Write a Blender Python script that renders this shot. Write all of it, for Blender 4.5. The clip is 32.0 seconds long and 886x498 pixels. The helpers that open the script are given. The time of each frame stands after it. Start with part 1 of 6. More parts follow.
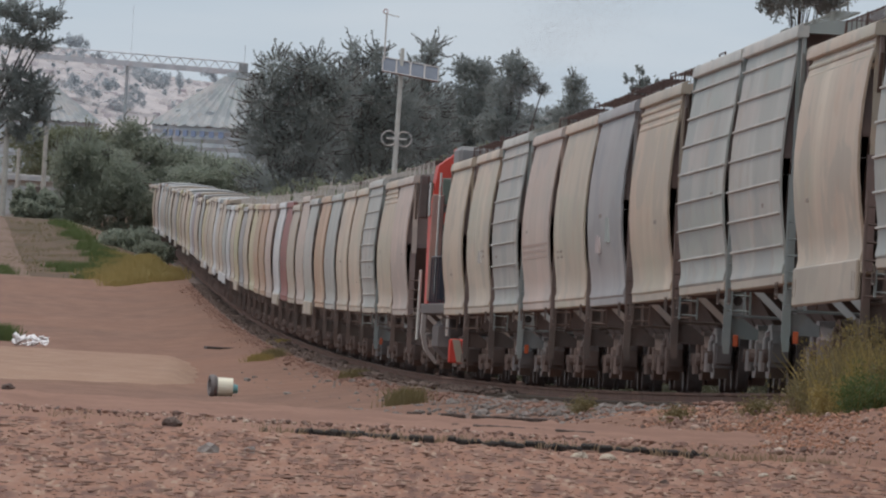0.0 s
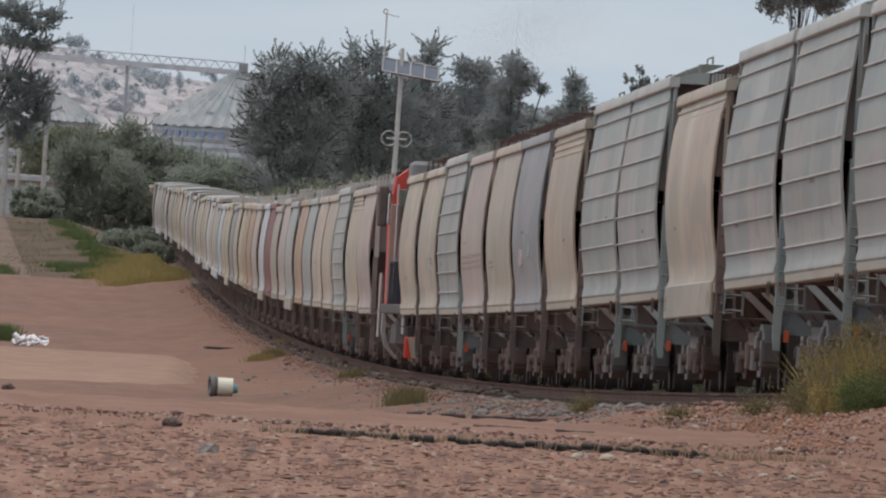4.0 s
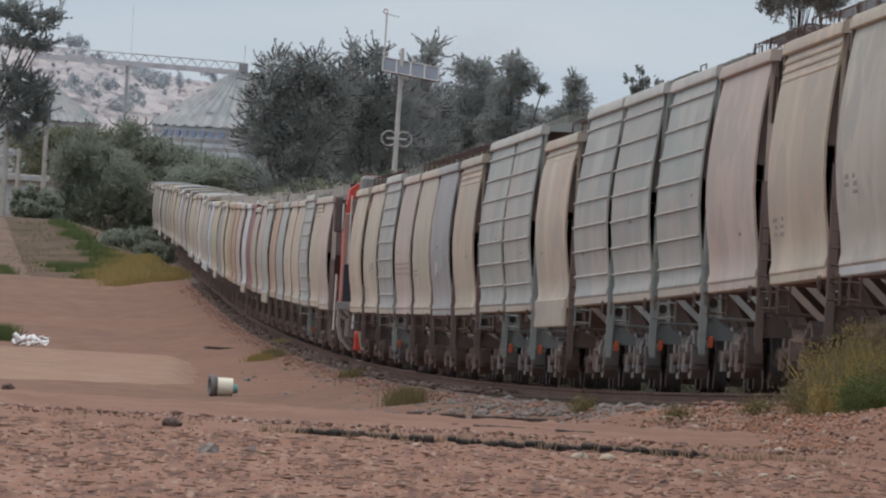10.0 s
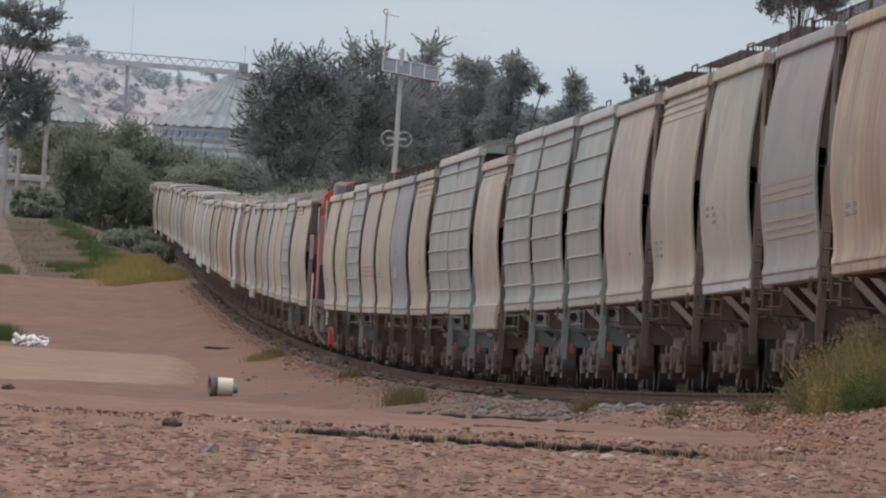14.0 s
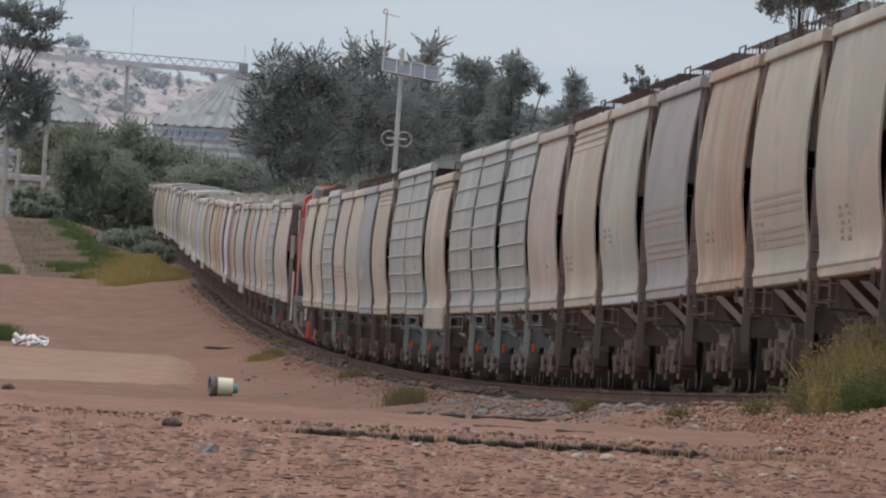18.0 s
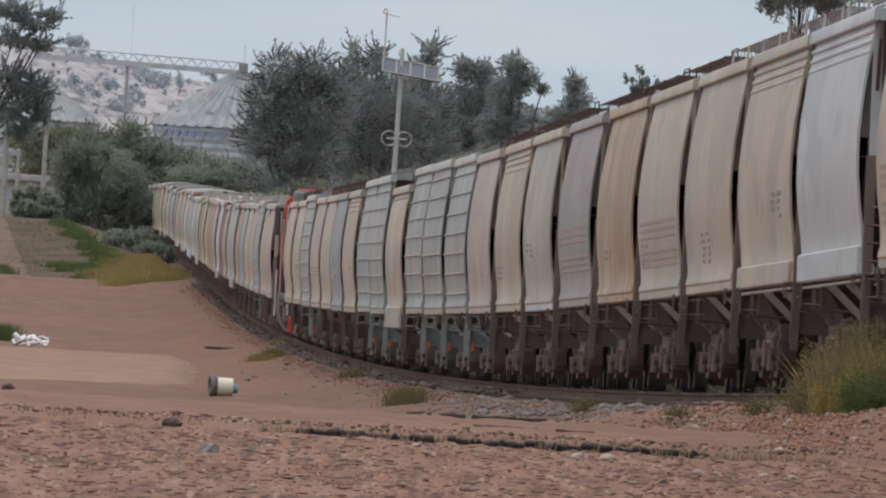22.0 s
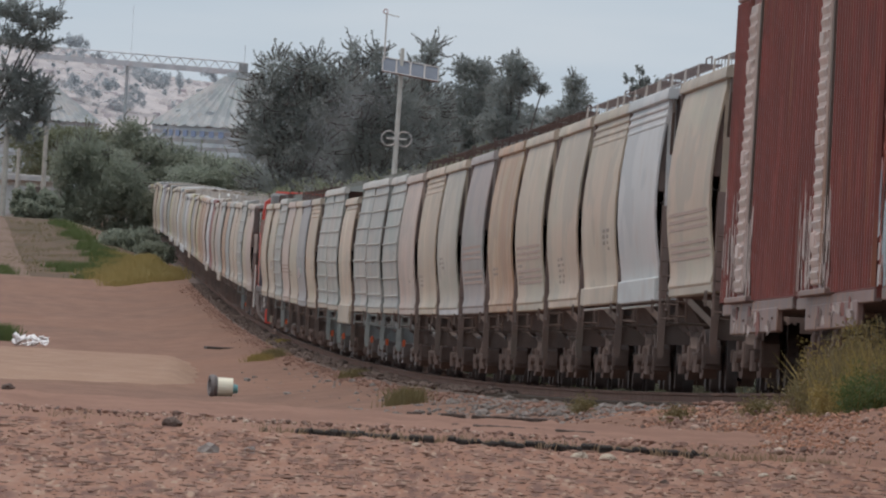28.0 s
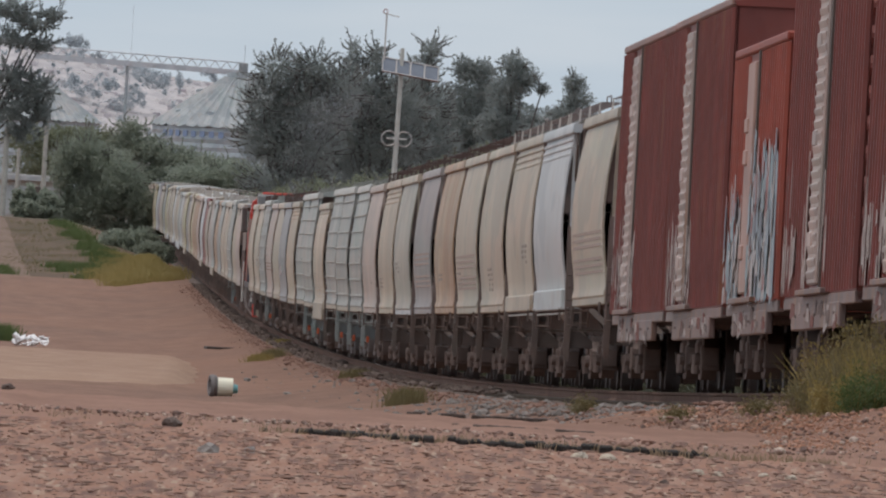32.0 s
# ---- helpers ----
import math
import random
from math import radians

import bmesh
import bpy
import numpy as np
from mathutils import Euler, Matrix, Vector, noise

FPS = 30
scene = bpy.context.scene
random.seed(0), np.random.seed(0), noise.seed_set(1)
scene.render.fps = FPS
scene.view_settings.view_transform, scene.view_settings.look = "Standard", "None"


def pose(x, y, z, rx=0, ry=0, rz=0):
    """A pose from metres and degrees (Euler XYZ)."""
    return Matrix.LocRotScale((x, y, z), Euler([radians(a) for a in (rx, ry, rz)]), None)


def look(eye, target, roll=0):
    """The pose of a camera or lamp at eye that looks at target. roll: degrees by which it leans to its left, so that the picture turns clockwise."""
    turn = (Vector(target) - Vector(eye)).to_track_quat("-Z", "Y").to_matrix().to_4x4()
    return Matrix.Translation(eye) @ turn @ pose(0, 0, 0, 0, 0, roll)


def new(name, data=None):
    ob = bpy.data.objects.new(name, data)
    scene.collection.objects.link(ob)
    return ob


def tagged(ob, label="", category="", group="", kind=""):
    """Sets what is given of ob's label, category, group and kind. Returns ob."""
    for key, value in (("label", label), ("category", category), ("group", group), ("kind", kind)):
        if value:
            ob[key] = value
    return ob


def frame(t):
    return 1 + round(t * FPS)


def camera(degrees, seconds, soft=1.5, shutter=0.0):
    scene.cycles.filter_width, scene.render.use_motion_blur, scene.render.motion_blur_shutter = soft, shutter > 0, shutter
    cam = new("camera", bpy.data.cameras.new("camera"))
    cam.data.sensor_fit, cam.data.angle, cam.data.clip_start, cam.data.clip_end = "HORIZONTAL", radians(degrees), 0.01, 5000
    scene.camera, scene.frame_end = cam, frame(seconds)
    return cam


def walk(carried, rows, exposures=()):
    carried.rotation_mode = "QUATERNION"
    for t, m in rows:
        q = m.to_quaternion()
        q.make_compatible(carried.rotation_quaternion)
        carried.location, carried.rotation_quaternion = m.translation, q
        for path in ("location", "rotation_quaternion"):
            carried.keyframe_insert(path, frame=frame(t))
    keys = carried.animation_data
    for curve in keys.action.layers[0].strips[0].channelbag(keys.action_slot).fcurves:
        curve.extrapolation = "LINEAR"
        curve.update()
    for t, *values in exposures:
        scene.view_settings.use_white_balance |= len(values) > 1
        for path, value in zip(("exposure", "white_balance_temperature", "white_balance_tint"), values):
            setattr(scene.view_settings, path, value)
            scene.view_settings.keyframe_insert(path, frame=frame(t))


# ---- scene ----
# The camera stands still on its tripod and looks along the line through a very long lens.
F = 36812.0
cam = camera(2 * math.degrees(math.atan(784 / F)), 32.0, soft=2.2)
EYE = (0.0, 0.0, 4.11)
STAND = look(EYE, (4.4 / F * 1000, 1000.0, 4.11 - 75.87 / F * 1000), 3.32)
walk(cam, [(0.0, STAND), (32.0, STAND)])

# ---- sky, sun, exposure ----
world = bpy.data.worlds.new("sky")
scene.world = world
world.use_nodes = True
wn, wl = world.node_tree.nodes, world.node_tree.links
sky = wn.new("ShaderNodeTexSky")
sky.sky_type = "NISHITA"
sky.sun_disc = False
sky.sun_elevation, sky.sun_rotation = radians(67), radians(-75)
sky.air_density, sky.dust_density, sky.ozone_density = 1.0, 2.0, 2.5
veil = wn.new("ShaderNodeMix")
veil.data_type = "RGBA"
veil.inputs[0].default_value = 0.72
wl.new(sky.outputs[0], veil.inputs[6])
# thin high cloud: long faint bands in the veil
way, stretch, bands = wn.new("ShaderNodeTexCoord"), wn.new("ShaderNodeMapping"), wn.new("ShaderNodeTexNoise")
stretch.inputs["Scale"].default_value = (30, 30, 190)
bands.inputs["Scale"].default_value, bands.inputs["Detail"].default_value = 1.0, 4.0
wl.new(way.outputs["Generated"], stretch.inputs["Vector"])
wl.new(stretch.outputs[0], bands.inputs["Vector"])
cloud = wn.new("ShaderNodeMix")
cloud.data_type = "RGBA"
cloud.inputs[6].default_value, cloud.inputs[7].default_value = (5.75, 6.95, 8.2, 1), (6.95, 7.8, 8.75, 1)
spread = wn.new("ShaderNodeMapRange")
spread.inputs[1].default_value, spread.inputs[2].default_value = 0.35, 0.65
wl.new(bands.outputs[0], spread.inputs[0])
wl.new(spread.outputs[0], cloud.inputs[0])
wl.new(cloud.outputs[2], veil.inputs[7])
# an overcast sky brightens and whitens towards the zenith
height, climb, dome, lit = wn.new("ShaderNodeSeparateXYZ"), wn.new("ShaderNodeMapRange"), wn.new("ShaderNodeMix"), wn.new("ShaderNodeVectorMath")
wl.new(way.outputs["Generated"], height.inputs[0])
climb.inputs[1].default_value, climb.inputs[2].default_value = 0.03, 1.0
wl.new(height.outputs["Z"], climb.inputs[0])
dome.data_type = "RGBA"
dome.inputs[6].default_value, dome.inputs[7].default_value = (1.0, 1.0, 1.0, 1), (1.92, 1.72, 1.54, 1)
wl.new(climb.outputs[0], dome.inputs[0])
lit.operation = "MULTIPLY"
wl.new(veil.outputs[2], lit.inputs[0])
wl.new(dome.outputs[2], lit.inputs[1])
wl.new(lit.outputs[0], wn["Background"].inputs["Color"])
wn["Background"].inputs["Strength"].default_value = 0.101

sun = new("sun", bpy.data.lights.new("sun", "SUN"))
sun.data.energy, sun.data.angle, sun.data.color = 1.0, radians(14), (1.0, 0.91, 0.835)
# from the upper left, behind the camera's left shoulder
sun.matrix_world = look((-60, -25, 150), (0, 0, 0))
scene.view_settings.exposure = 0.0

# ---- materials ----
MATS = {}


def mat(name, build):
    """A procedural material, made once."""
    if name not in MATS:
        m = bpy.data.materials.new(name)
        m.use_nodes = True
        MATS[name] = m
        build(m.node_tree.nodes, m.node_tree.links, m.node_tree.nodes["Principled BSDF"])
    return MATS[name]


def node(nodes, kind, **values):
    n = nodes.new("ShaderNode" + kind)
    for key, value in values.items():
        n.inputs[key.replace("_", " ")].default_value = value
    return n


def mixed(nodes, links, factor, a, b):
    """a and b: colours or sockets; factor: a number or socket."""
    m = nodes.new("ShaderNodeMix")
    m.data_type = "RGBA"
    for i, v in ((0, factor), (6, a), (7, b)):
        if isinstance(v, (int, float)):
            m.inputs[i].default_value = v
        elif isinstance(v, tuple):
            m.inputs[i].default_value = (*v, 1)
        else:
            links.new(v, m.inputs[i])
    return m.outputs[2]


def ramp(nodes, links, socket, lo, hi):
    r = nodes.new("ShaderNodeMapRange")
    r.inputs[1].default_value, r.inputs[2].default_value = lo, hi
    links.new(socket, r.inputs[0])
    return r.outputs[0]


def spot(nodes, links, scale, size=(1, 1, 1), detail=4.0, rand=True):
    """Noise in the object's own metres, shifted from object to object."""
    tc = nodes.new("ShaderNodeTexCoord")
    mp = nodes.new("ShaderNodeMapping")
    mp.inputs["Scale"].default_value = size
    links.new(tc.outputs["Object"], mp.inputs["Vector"])
    n = nodes.new("ShaderNodeTexNoise")
    n.noise_dimensions = "4D"
    n.inputs["Scale"].default_value, n.inputs["Detail"].default_value = scale, detail
    links.new(mp.outputs[0], n.inputs["Vector"])
    if rand:
        oi = nodes.new("ShaderNodeObjectInfo")
        mul = nodes.new("ShaderNodeMath")
        mul.operation = "MULTIPLY"
        mul.inputs[1].default_value = 37.0
        links.new(oi.outputs["Random"], mul.inputs[0])
        links.new(mul.outputs[0], n.inputs["W"])
    return n.outputs[0]


def bumped(nodes, links, shader, socket, strength=0.3, distance=0.02):
    b = node(nodes, "Bump", Strength=strength, Distance=distance)
    links.new(socket, b.inputs["Height"])
    links.new(b.outputs[0], shader.inputs["Normal"])


def paint(name, base, dirt=(0.13, 0.10, 0.075), streak=0.58, rough=0.55, rust=0.0, metal=0.0):
    """Weathered rail-car paint: run-off streaks down the sheet, blotches, and rust where it has broken out."""
    def build(n, l, s):
        fine = ramp(n, l, spot(n, l, 1.0, (1.0, 0.22, 0.10), 2.5), 0.40, 0.85)
        wide = ramp(n, l, spot(n, l, 0.45, (1, 0.12, 1.6), 4), 0.35, 0.8)
        k = n.new("ShaderNodeMath")
        k.operation = "MULTIPLY"
        k.inputs[1].default_value = streak
        l.new(fine, k.inputs[0])
        c = mixed(n, l, k.outputs[0], base, dirt)
        k2 = n.new("ShaderNodeMath")
        k2.operation = "MULTIPLY"
        k2.inputs[1].default_value = streak * 0.55
        l.new(wide, k2.inputs[0])
        c = mixed(n, l, k2.outputs[0], c, tuple(0.5 * a + 0.3 * b for a, b in zip(base, dirt)))
        # sun-bleached and soiled fields, here cooler, there rosier
        cool = ramp(n, l, spot(n, l, 0.8, (1, 0.09, 1.1), 4), 0.48, 0.58)
        k3 = n.new("ShaderNodeMath")
        k3.operation = "MULTIPLY"
        k3.inputs[1].default_value = min(0.75, streak * 1.2)
        l.new(cool, k3.inputs[0])
        c = mixed(n, l, k3.outputs[0], c, tuple(v * w for v, w in zip(base, (0.70, 0.80, 0.78))))
        rosy = ramp(n, l, spot(n, l, 0.55, (1, 0.10, 1.2), 3), 0.49, 0.60)
        k4 = n.new("ShaderNodeMath")
        k4.operation = "MULTIPLY"
        k4.inputs[1].default_value = min(0.6, streak)
        l.new(rosy, k4.inputs[0])
        c = mixed(n, l, k4.outputs[0], c, tuple(v * w for v, w in zip(base, (0.98, 0.84, 0.82))))
        # chalky wash running down from the eave
        chalk = ramp(n, l, spot(n, l, 0.9, (1, 0.36, 0.20), 3), 0.54, 0.74)
        k5 = n.new("ShaderNodeMath")
        k5.operation = "MULTIPLY"
        k5.inputs[1].default_value = min(0.6, streak)
        l.new(chalk, k5.inputs[0])
        c = mixed(n, l, k5.outputs[0], c, tuple(min(0.85, v * 1.22 + 0.015) for v in base))
        # sparse run-off stains, grey scuffs and small rusty scabs
        for scale, size, detail, lo, hi, share, tone in ((1.0, (1, 0.5, 0.22), 3, 0.50, 0.60, 0.50, tuple(0.66 * v + 0.2 * w for v, w in zip(base, dirt))), (1.0, (1, 0.3, 0.9), 5, 0.52, 0.56, 0.80, tuple(v * w for v, w in zip(base, (0.66, 0.69, 0.72)))), (2.2, (1, 0.4, 0.8), 4, 0.58, 0.64, 0.35, tuple(v * w for v, w in zip(base, (0.78, 0.58, 0.46))))):
            k6 = n.new("ShaderNodeMath")
            k6.operation = "MULTIPLY"
            k6.inputs[1].default_value = share * min(1.0, streak + 0.3)
            l.new(ramp(n, l, spot(n, l, scale, size, detail), lo, hi), k6.inputs[0])
            c = mixed(n, l, k6.outputs[0], c, tone)
        if rust:
            r = ramp(n, l, spot(n, l, 1.4, (1, 1.3, 0.22), 6), 0.62 - 0.25 * rust, 0.85 - 0.2 * rust)
            c = mixed(n, l, r, c, (0.27, 0.12, 0.05))
        l.new(c, s.inputs["Base Color"])
        s.inputs["Roughness"].default_value = rough
        s.inputs["Metallic"].default_value = metal
        # shallow dents in the sheet
        bumped(n, l, s, spot(n, l, 1.0, (1, 0.12, 0.8), 3), 0.22, 0.10)
    return mat(name, build)


def soil(name, a, b, c, scale=1.0, pebble=0.5):
    """Earth or ballast: three tones at two scales, with grit."""
    def build(n, l, s):
        big = ramp(n, l, spot(n, l, 0.06 * scale, (1, 0.25, 1), 5, False), 0.35, 0.68)
        mid = ramp(n, l, spot(n, l, 1.1 * scale, (1, 0.30, 1), 6, False), 0.4, 0.7)
        grit = spot(n, l, 9.0 * scale, (1, 0.5, 1), 5, False)
        col = mixed(n, l, big, a, b)
        col = mixed(n, l, mid, col, c)
        g = ramp(n, l, grit, 0.52, 0.72)
        k = n.new("ShaderNodeMath")
        k.operation = "MULTIPLY"
        k.inputs[1].default_value = pebble
        l.new(g, k.inputs[0])
        col = mixed(n, l, k.outputs[0], col, tuple(v * 0.55 for v in c))
        l.new(col, s.inputs["Base Color"])
        s.inputs["Roughness"].default_value = 1.0
        s.inputs["Specular IOR Level"].default_value = 0.08
        bumped(n, l, s, grit, 0.8, 0.04)
    return mat(name, build)


def leafy(name, a, b, rough=0.6, through_light=0.5):
    """Leaves and blades: each piece its own tone, and light passes through them."""
    def build(n, l, s):
        g = n.new("ShaderNodeNewGeometry")
        c = mixed(n, l, g.outputs["Random Per Island"], a, b)
        v = ramp(n, l, spot(n, l, 0.5), 0.3, 0.7)
        c = mixed(n, l, v, c, tuple(0.8 * x for x in a))
        l.new(c, s.inputs["Base Color"])
        s.inputs["Roughness"].default_value = rough
        t = n.new("ShaderNodeBsdfTranslucent")
        l.new(c, t.inputs["Color"])
        m = n.new("ShaderNodeMixShader")
        m.inputs[0].default_value = through_light
        l.new(s.outputs[0], m.inputs[1])
        l.new(t.outputs[0], m.inputs[2])
        l.new(m.outputs[0], n["Material Output"].inputs["Surface"])
    return mat(name, build)


def plain(name, base, rough=0.6, metal=0.0, vary=0.25, scale=3.0, shine=0.5):
    def build(n, l, s):
        v = ramp(n, l, spot(n, l, scale), 0.3, 0.7)
        c = mixed(n, l, v, base, tuple(x * (1 - vary) for x in base))
        l.new(c, s.inputs["Base Color"])
        s.inputs["Roughness"].default_value, s.inputs["Metallic"].default_value = rough, metal
        s.inputs["Specular IOR Level"].default_value = shine
        bumped(n, l, s, spot(n, l, scale * 8), 0.15, 0.01)
    return mat(name, build)


# ---- mesh helpers ----
MESHES = {}


def link_mesh(name, verts, faces, material, parent=None, label="", smooth=False):
    me = bpy.data.meshes.new(name)
    me.from_pydata([tuple(v) for v in verts], [], [tuple(f) for f in faces])
    if smooth:
        me.polygons.foreach_set("use_smooth", [True] * len(me.polygons))
    me.materials.append(material)
    ob = new(name, me)
    if parent is not None:
        ob.parent = parent
    if label:
        ob["label"] = label
    return ob


def part(name, bm, material, parent, label="", smooth=False):
    """Links a bmesh as one mesh under a thing or a part."""
    me = bpy.data.meshes.new(name)
    bmesh.ops.recalc_face_normals(bm, faces=bm.faces)
    bm.to_mesh(me)
    bm.free()
    if smooth:
        me.polygons.foreach_set("use_smooth", [True] * len(me.polygons))
    me.materials.append(material)
    ob = new(name, me)
    if parent is not None:
        ob.parent = parent
    if label:
        ob["label"] = label
    return ob


def shared(name, key, make, material, parent, at=None, label="", smooth=False):
    """A part whose mesh is built once for each shape and material."""
    full = (key, material.name)
    if full not in MESHES:
        bm = bmesh.new()
        make(bm)
        bmesh.ops.recalc_face_normals(bm, faces=bm.faces)
        me = bpy.data.meshes.new(name)
        bm.to_mesh(me)
        bm.free()
        if smooth:
            me.polygons.foreach_set("use_smooth", [True] * len(me.polygons))
            me.set_sharp_from_angle(angle=0.55)
        me.materials.append(material)
        MESHES[full] = me
    ob = new(name, MESHES[full])
    ob.parent = parent
    if at is not None:
        ob.matrix_basis = at
    if label:
        ob["label"] = label
    return ob


def box(bm, x0, x1, y0, y1, z0, z1, bevel=0.0):
    m = Matrix.Translation(((x0 + x1) / 2, (y0 + y1) / 2, (z0 + z1) / 2)) @ Matrix.Diagonal((abs(x1 - x0), abs(y1 - y0), abs(z1 - z0), 1))
    vs = bmesh.ops.create_cube(bm, size=1.0, matrix=m)["verts"]
    if bevel:
        es = list({e for v in vs for e in v.link_edges})
        bmesh.ops.bevel(bm, geom=es, offset=bevel, segments=1, affect="EDGES", profile=0.5)
    return vs


def tube(bm, a, b, r, r2=None, seg=8, caps=True):
    a, b = Vector(a), Vector(b)
    d = b - a
    m = Matrix.Translation((a + b) / 2) @ d.to_track_quat("Z", "Y").to_matrix().to_4x4()
    bmesh.ops.create_cone(bm, cap_ends=caps, segments=seg, radius1=r, radius2=r if r2 is None else r2, depth=d.length, matrix=m)


def rail_bar(bm, points, r, seg=5):
    for a, b in zip(points, points[1:]):
        tube(bm, a, b, r, seg=seg)


def loft(bm, rings, close=False, cap=True):
    """Joins rings of equal length (lists of points) by quads; cap closes both ends."""
    vr = [[bm.verts.new(p) for p in ring] for ring in rings]
    n = len(vr[0])
    for a, b in zip(vr, vr[1:]):
        for i in range(n if close else n - 1):
            j = (i + 1) % n
            bm.faces.new((a[i], a[j], b[j], b[i]))
    if cap and close:
        bm.faces.new(vr[0][::-1])
        bm.faces.new(vr[-1])


def sheet_xz(bm, profile, y0, y1, thick):
    """A bent sheet: a profile in x, z run along y, with thickness towards the car's middle."""
    inner = [(x - math.copysign(thick, x), z) for x, z in profile]
    ring = profile + inner[::-1]
    loft(bm, [[(x, y, z) for x, z in ring] for y in (y0, y1)], close=True)


def plate_xz(bm, outline, y, thick):
    loft(bm, [[(x, yy, z) for x, z in outline] for yy in (y - thick / 2, y + thick / 2)], close=True)


def empty(name, m=None, **tags):
    ob = new(name)
    ob.empty_display_size = 0.5
    if m is not None:
        ob.matrix_basis = m
    return tagged(ob, **tags)


def cards_mesh(name, v, f, material, parent, label=""):
    me = bpy.data.meshes.new(name)
    me.vertices.add(len(v))
    me.vertices.foreach_set("co", np.ascontiguousarray(v, dtype=np.float32).ravel())
    me.loops.add(f.size)
    me.loops.foreach_set("vertex_index", f.ravel().astype(np.int32))
    me.polygons.add(len(f))
    me.polygons.foreach_set("loop_start", np.arange(0, f.size, 4, dtype=np.int32))
    me.polygons.foreach_set("loop_total", np.full(len(f), 4, dtype=np.int32))
    me.update(calc_edges=True)
    me.materials.append(material)
    ob = new(name, me)
    if parent is not None:
        ob.parent = parent
    if label:
        ob["label"] = label
    return ob


# ---- the line: plan, level, distance along it ----
def line_x(y):
    y = np.asarray(y, float)
    u = (np.maximum(y, 230) - 500) / 400
    near = np.minimum(y - 230, 0) * -0.0281
    return -0.326 - 8.841 * u + 1.249 * u**2 - 0.346 * u**3 + near


def line_z(y):
    y = np.asarray(y, float)
    u = (np.clip(y, 230, 1450) - 500) / 400
    near = 0.0115 * 70 * (1 - np.exp(np.minimum(y - 230, 0) / 70))
    return -1.984 * u + 1.683 * u**2 - 0.353 * u**3 + near


LINE_Y = np.arange(-260.0, 2300.0, 1.0)
LINE_S = np.concatenate([[0], np.cumsum(np.hypot(np.diff(line_x(LINE_Y)), 1.0))])
LINE_S = LINE_S - np.interp(120.0, LINE_Y, LINE_S)


def on_line(s):
    y = float(np.interp(s, LINE_S, LINE_Y))
    return Vector((float(line_x(y)), y, float(line_z(y)) + 0.17))


def car_pose(s, half=6.3):
    a, b = on_line(s - half), on_line(s + half)
    d = b - a
    m = Matrix.Translation((a + b) / 2)
    return m @ Euler((math.atan2(d.z, math.hypot(d.x, d.y)), 0, math.atan2(-d.x, d.y))).to_matrix().to_4x4()


def ride(t):
    """How far the train has run at t seconds."""
    return 10.206 * t - 0.0332 * t**2 + 0.00077 * t**3


def ground_z(x, y):
    """The level of the ground away from the ballast."""
    x, y = np.asarray(x, float), np.asarray(y, float)
    d = x - line_x(y)
    # level with the sleepers' feet at the shoulder, then falling gently away
    base = line_z(y) - 0.10 - 0.48 * np.clip((np.abs(d) - 1.3) / 3.4, 0, 1)
    # flat ground round the stand, which runs out in a low edge
    w = np.clip((196 - y) / 12, 0, 1)
    w = w * w * (3 - 2 * w)
    base = base * (1 - w) + 2.05 * w
    # earth bank beside the ballast near the stand
    bank = np.exp(-(((d + 2.7) / 0.95) ** 2)) * 0.16 * np.clip((320 - y) / 70, 0, 1) * np.clip((y - 185) / 15, 0, 1)
    # brow of the dirt road, and the spoil heap with a path behind it
    brow = -0.12 * np.exp(-(((y - 1085) / 45) ** 2)) * np.clip((-d - 2.2) / 3, 0, 1)
    hollow = -0.7 * np.exp(-(((y - 1190) / 40) ** 2)) * np.clip((-d - 3.5) / 4, 0, 1)
    heap = 2.35 * np.exp(-(np.maximum(np.abs(x + 31) - 6.0, 0) / 4.6) ** 2 - (((y - 1330) / 60) ** 2))
    heap = heap + 0.9 * np.exp(-(((x + 20.5) / 2.6) ** 2) - (((y - 1290) / 50) ** 2))
    # grassy mound at the end of the road, beside the ballast
    heap = heap + 0.95 * np.exp(-(((d + 3.6) / 1.75) ** 2) - (((y - 1125) / 26) ** 2)) * np.clip((-d - 2.0) / 1.0, 0, 1)
    far = np.clip((y - 1500) / 500, 0, 1)
    z = base + bank + heap + brow + hollow
    return z * (1 - far) + (-1.5) * far


# ---- ground, trackbed, rails ----
EARTH = soil("dirt_ground", (0.235, 0.132, 0.095), (0.146, 0.094, 0.075), (0.258, 0.156, 0.117), 1.0, 0.8)
BALLAST = soil("ballast_stone", (0.140, 0.104, 0.090), (0.098, 0.075, 0.066), (0.185, 0.145, 0.126), 3.0, 0.8)
DRY = leafy("dry_grass", (0.36, 0.272, 0.098), (0.25, 0.205, 0.072))
GREEN = leafy("green_grass", (0.117, 0.153, 0.050), (0.077, 0.108, 0.036))
OLIVE = leafy("weed_leaf", (0.230, 0.183, 0.089), (0.136, 0.128, 0.055))


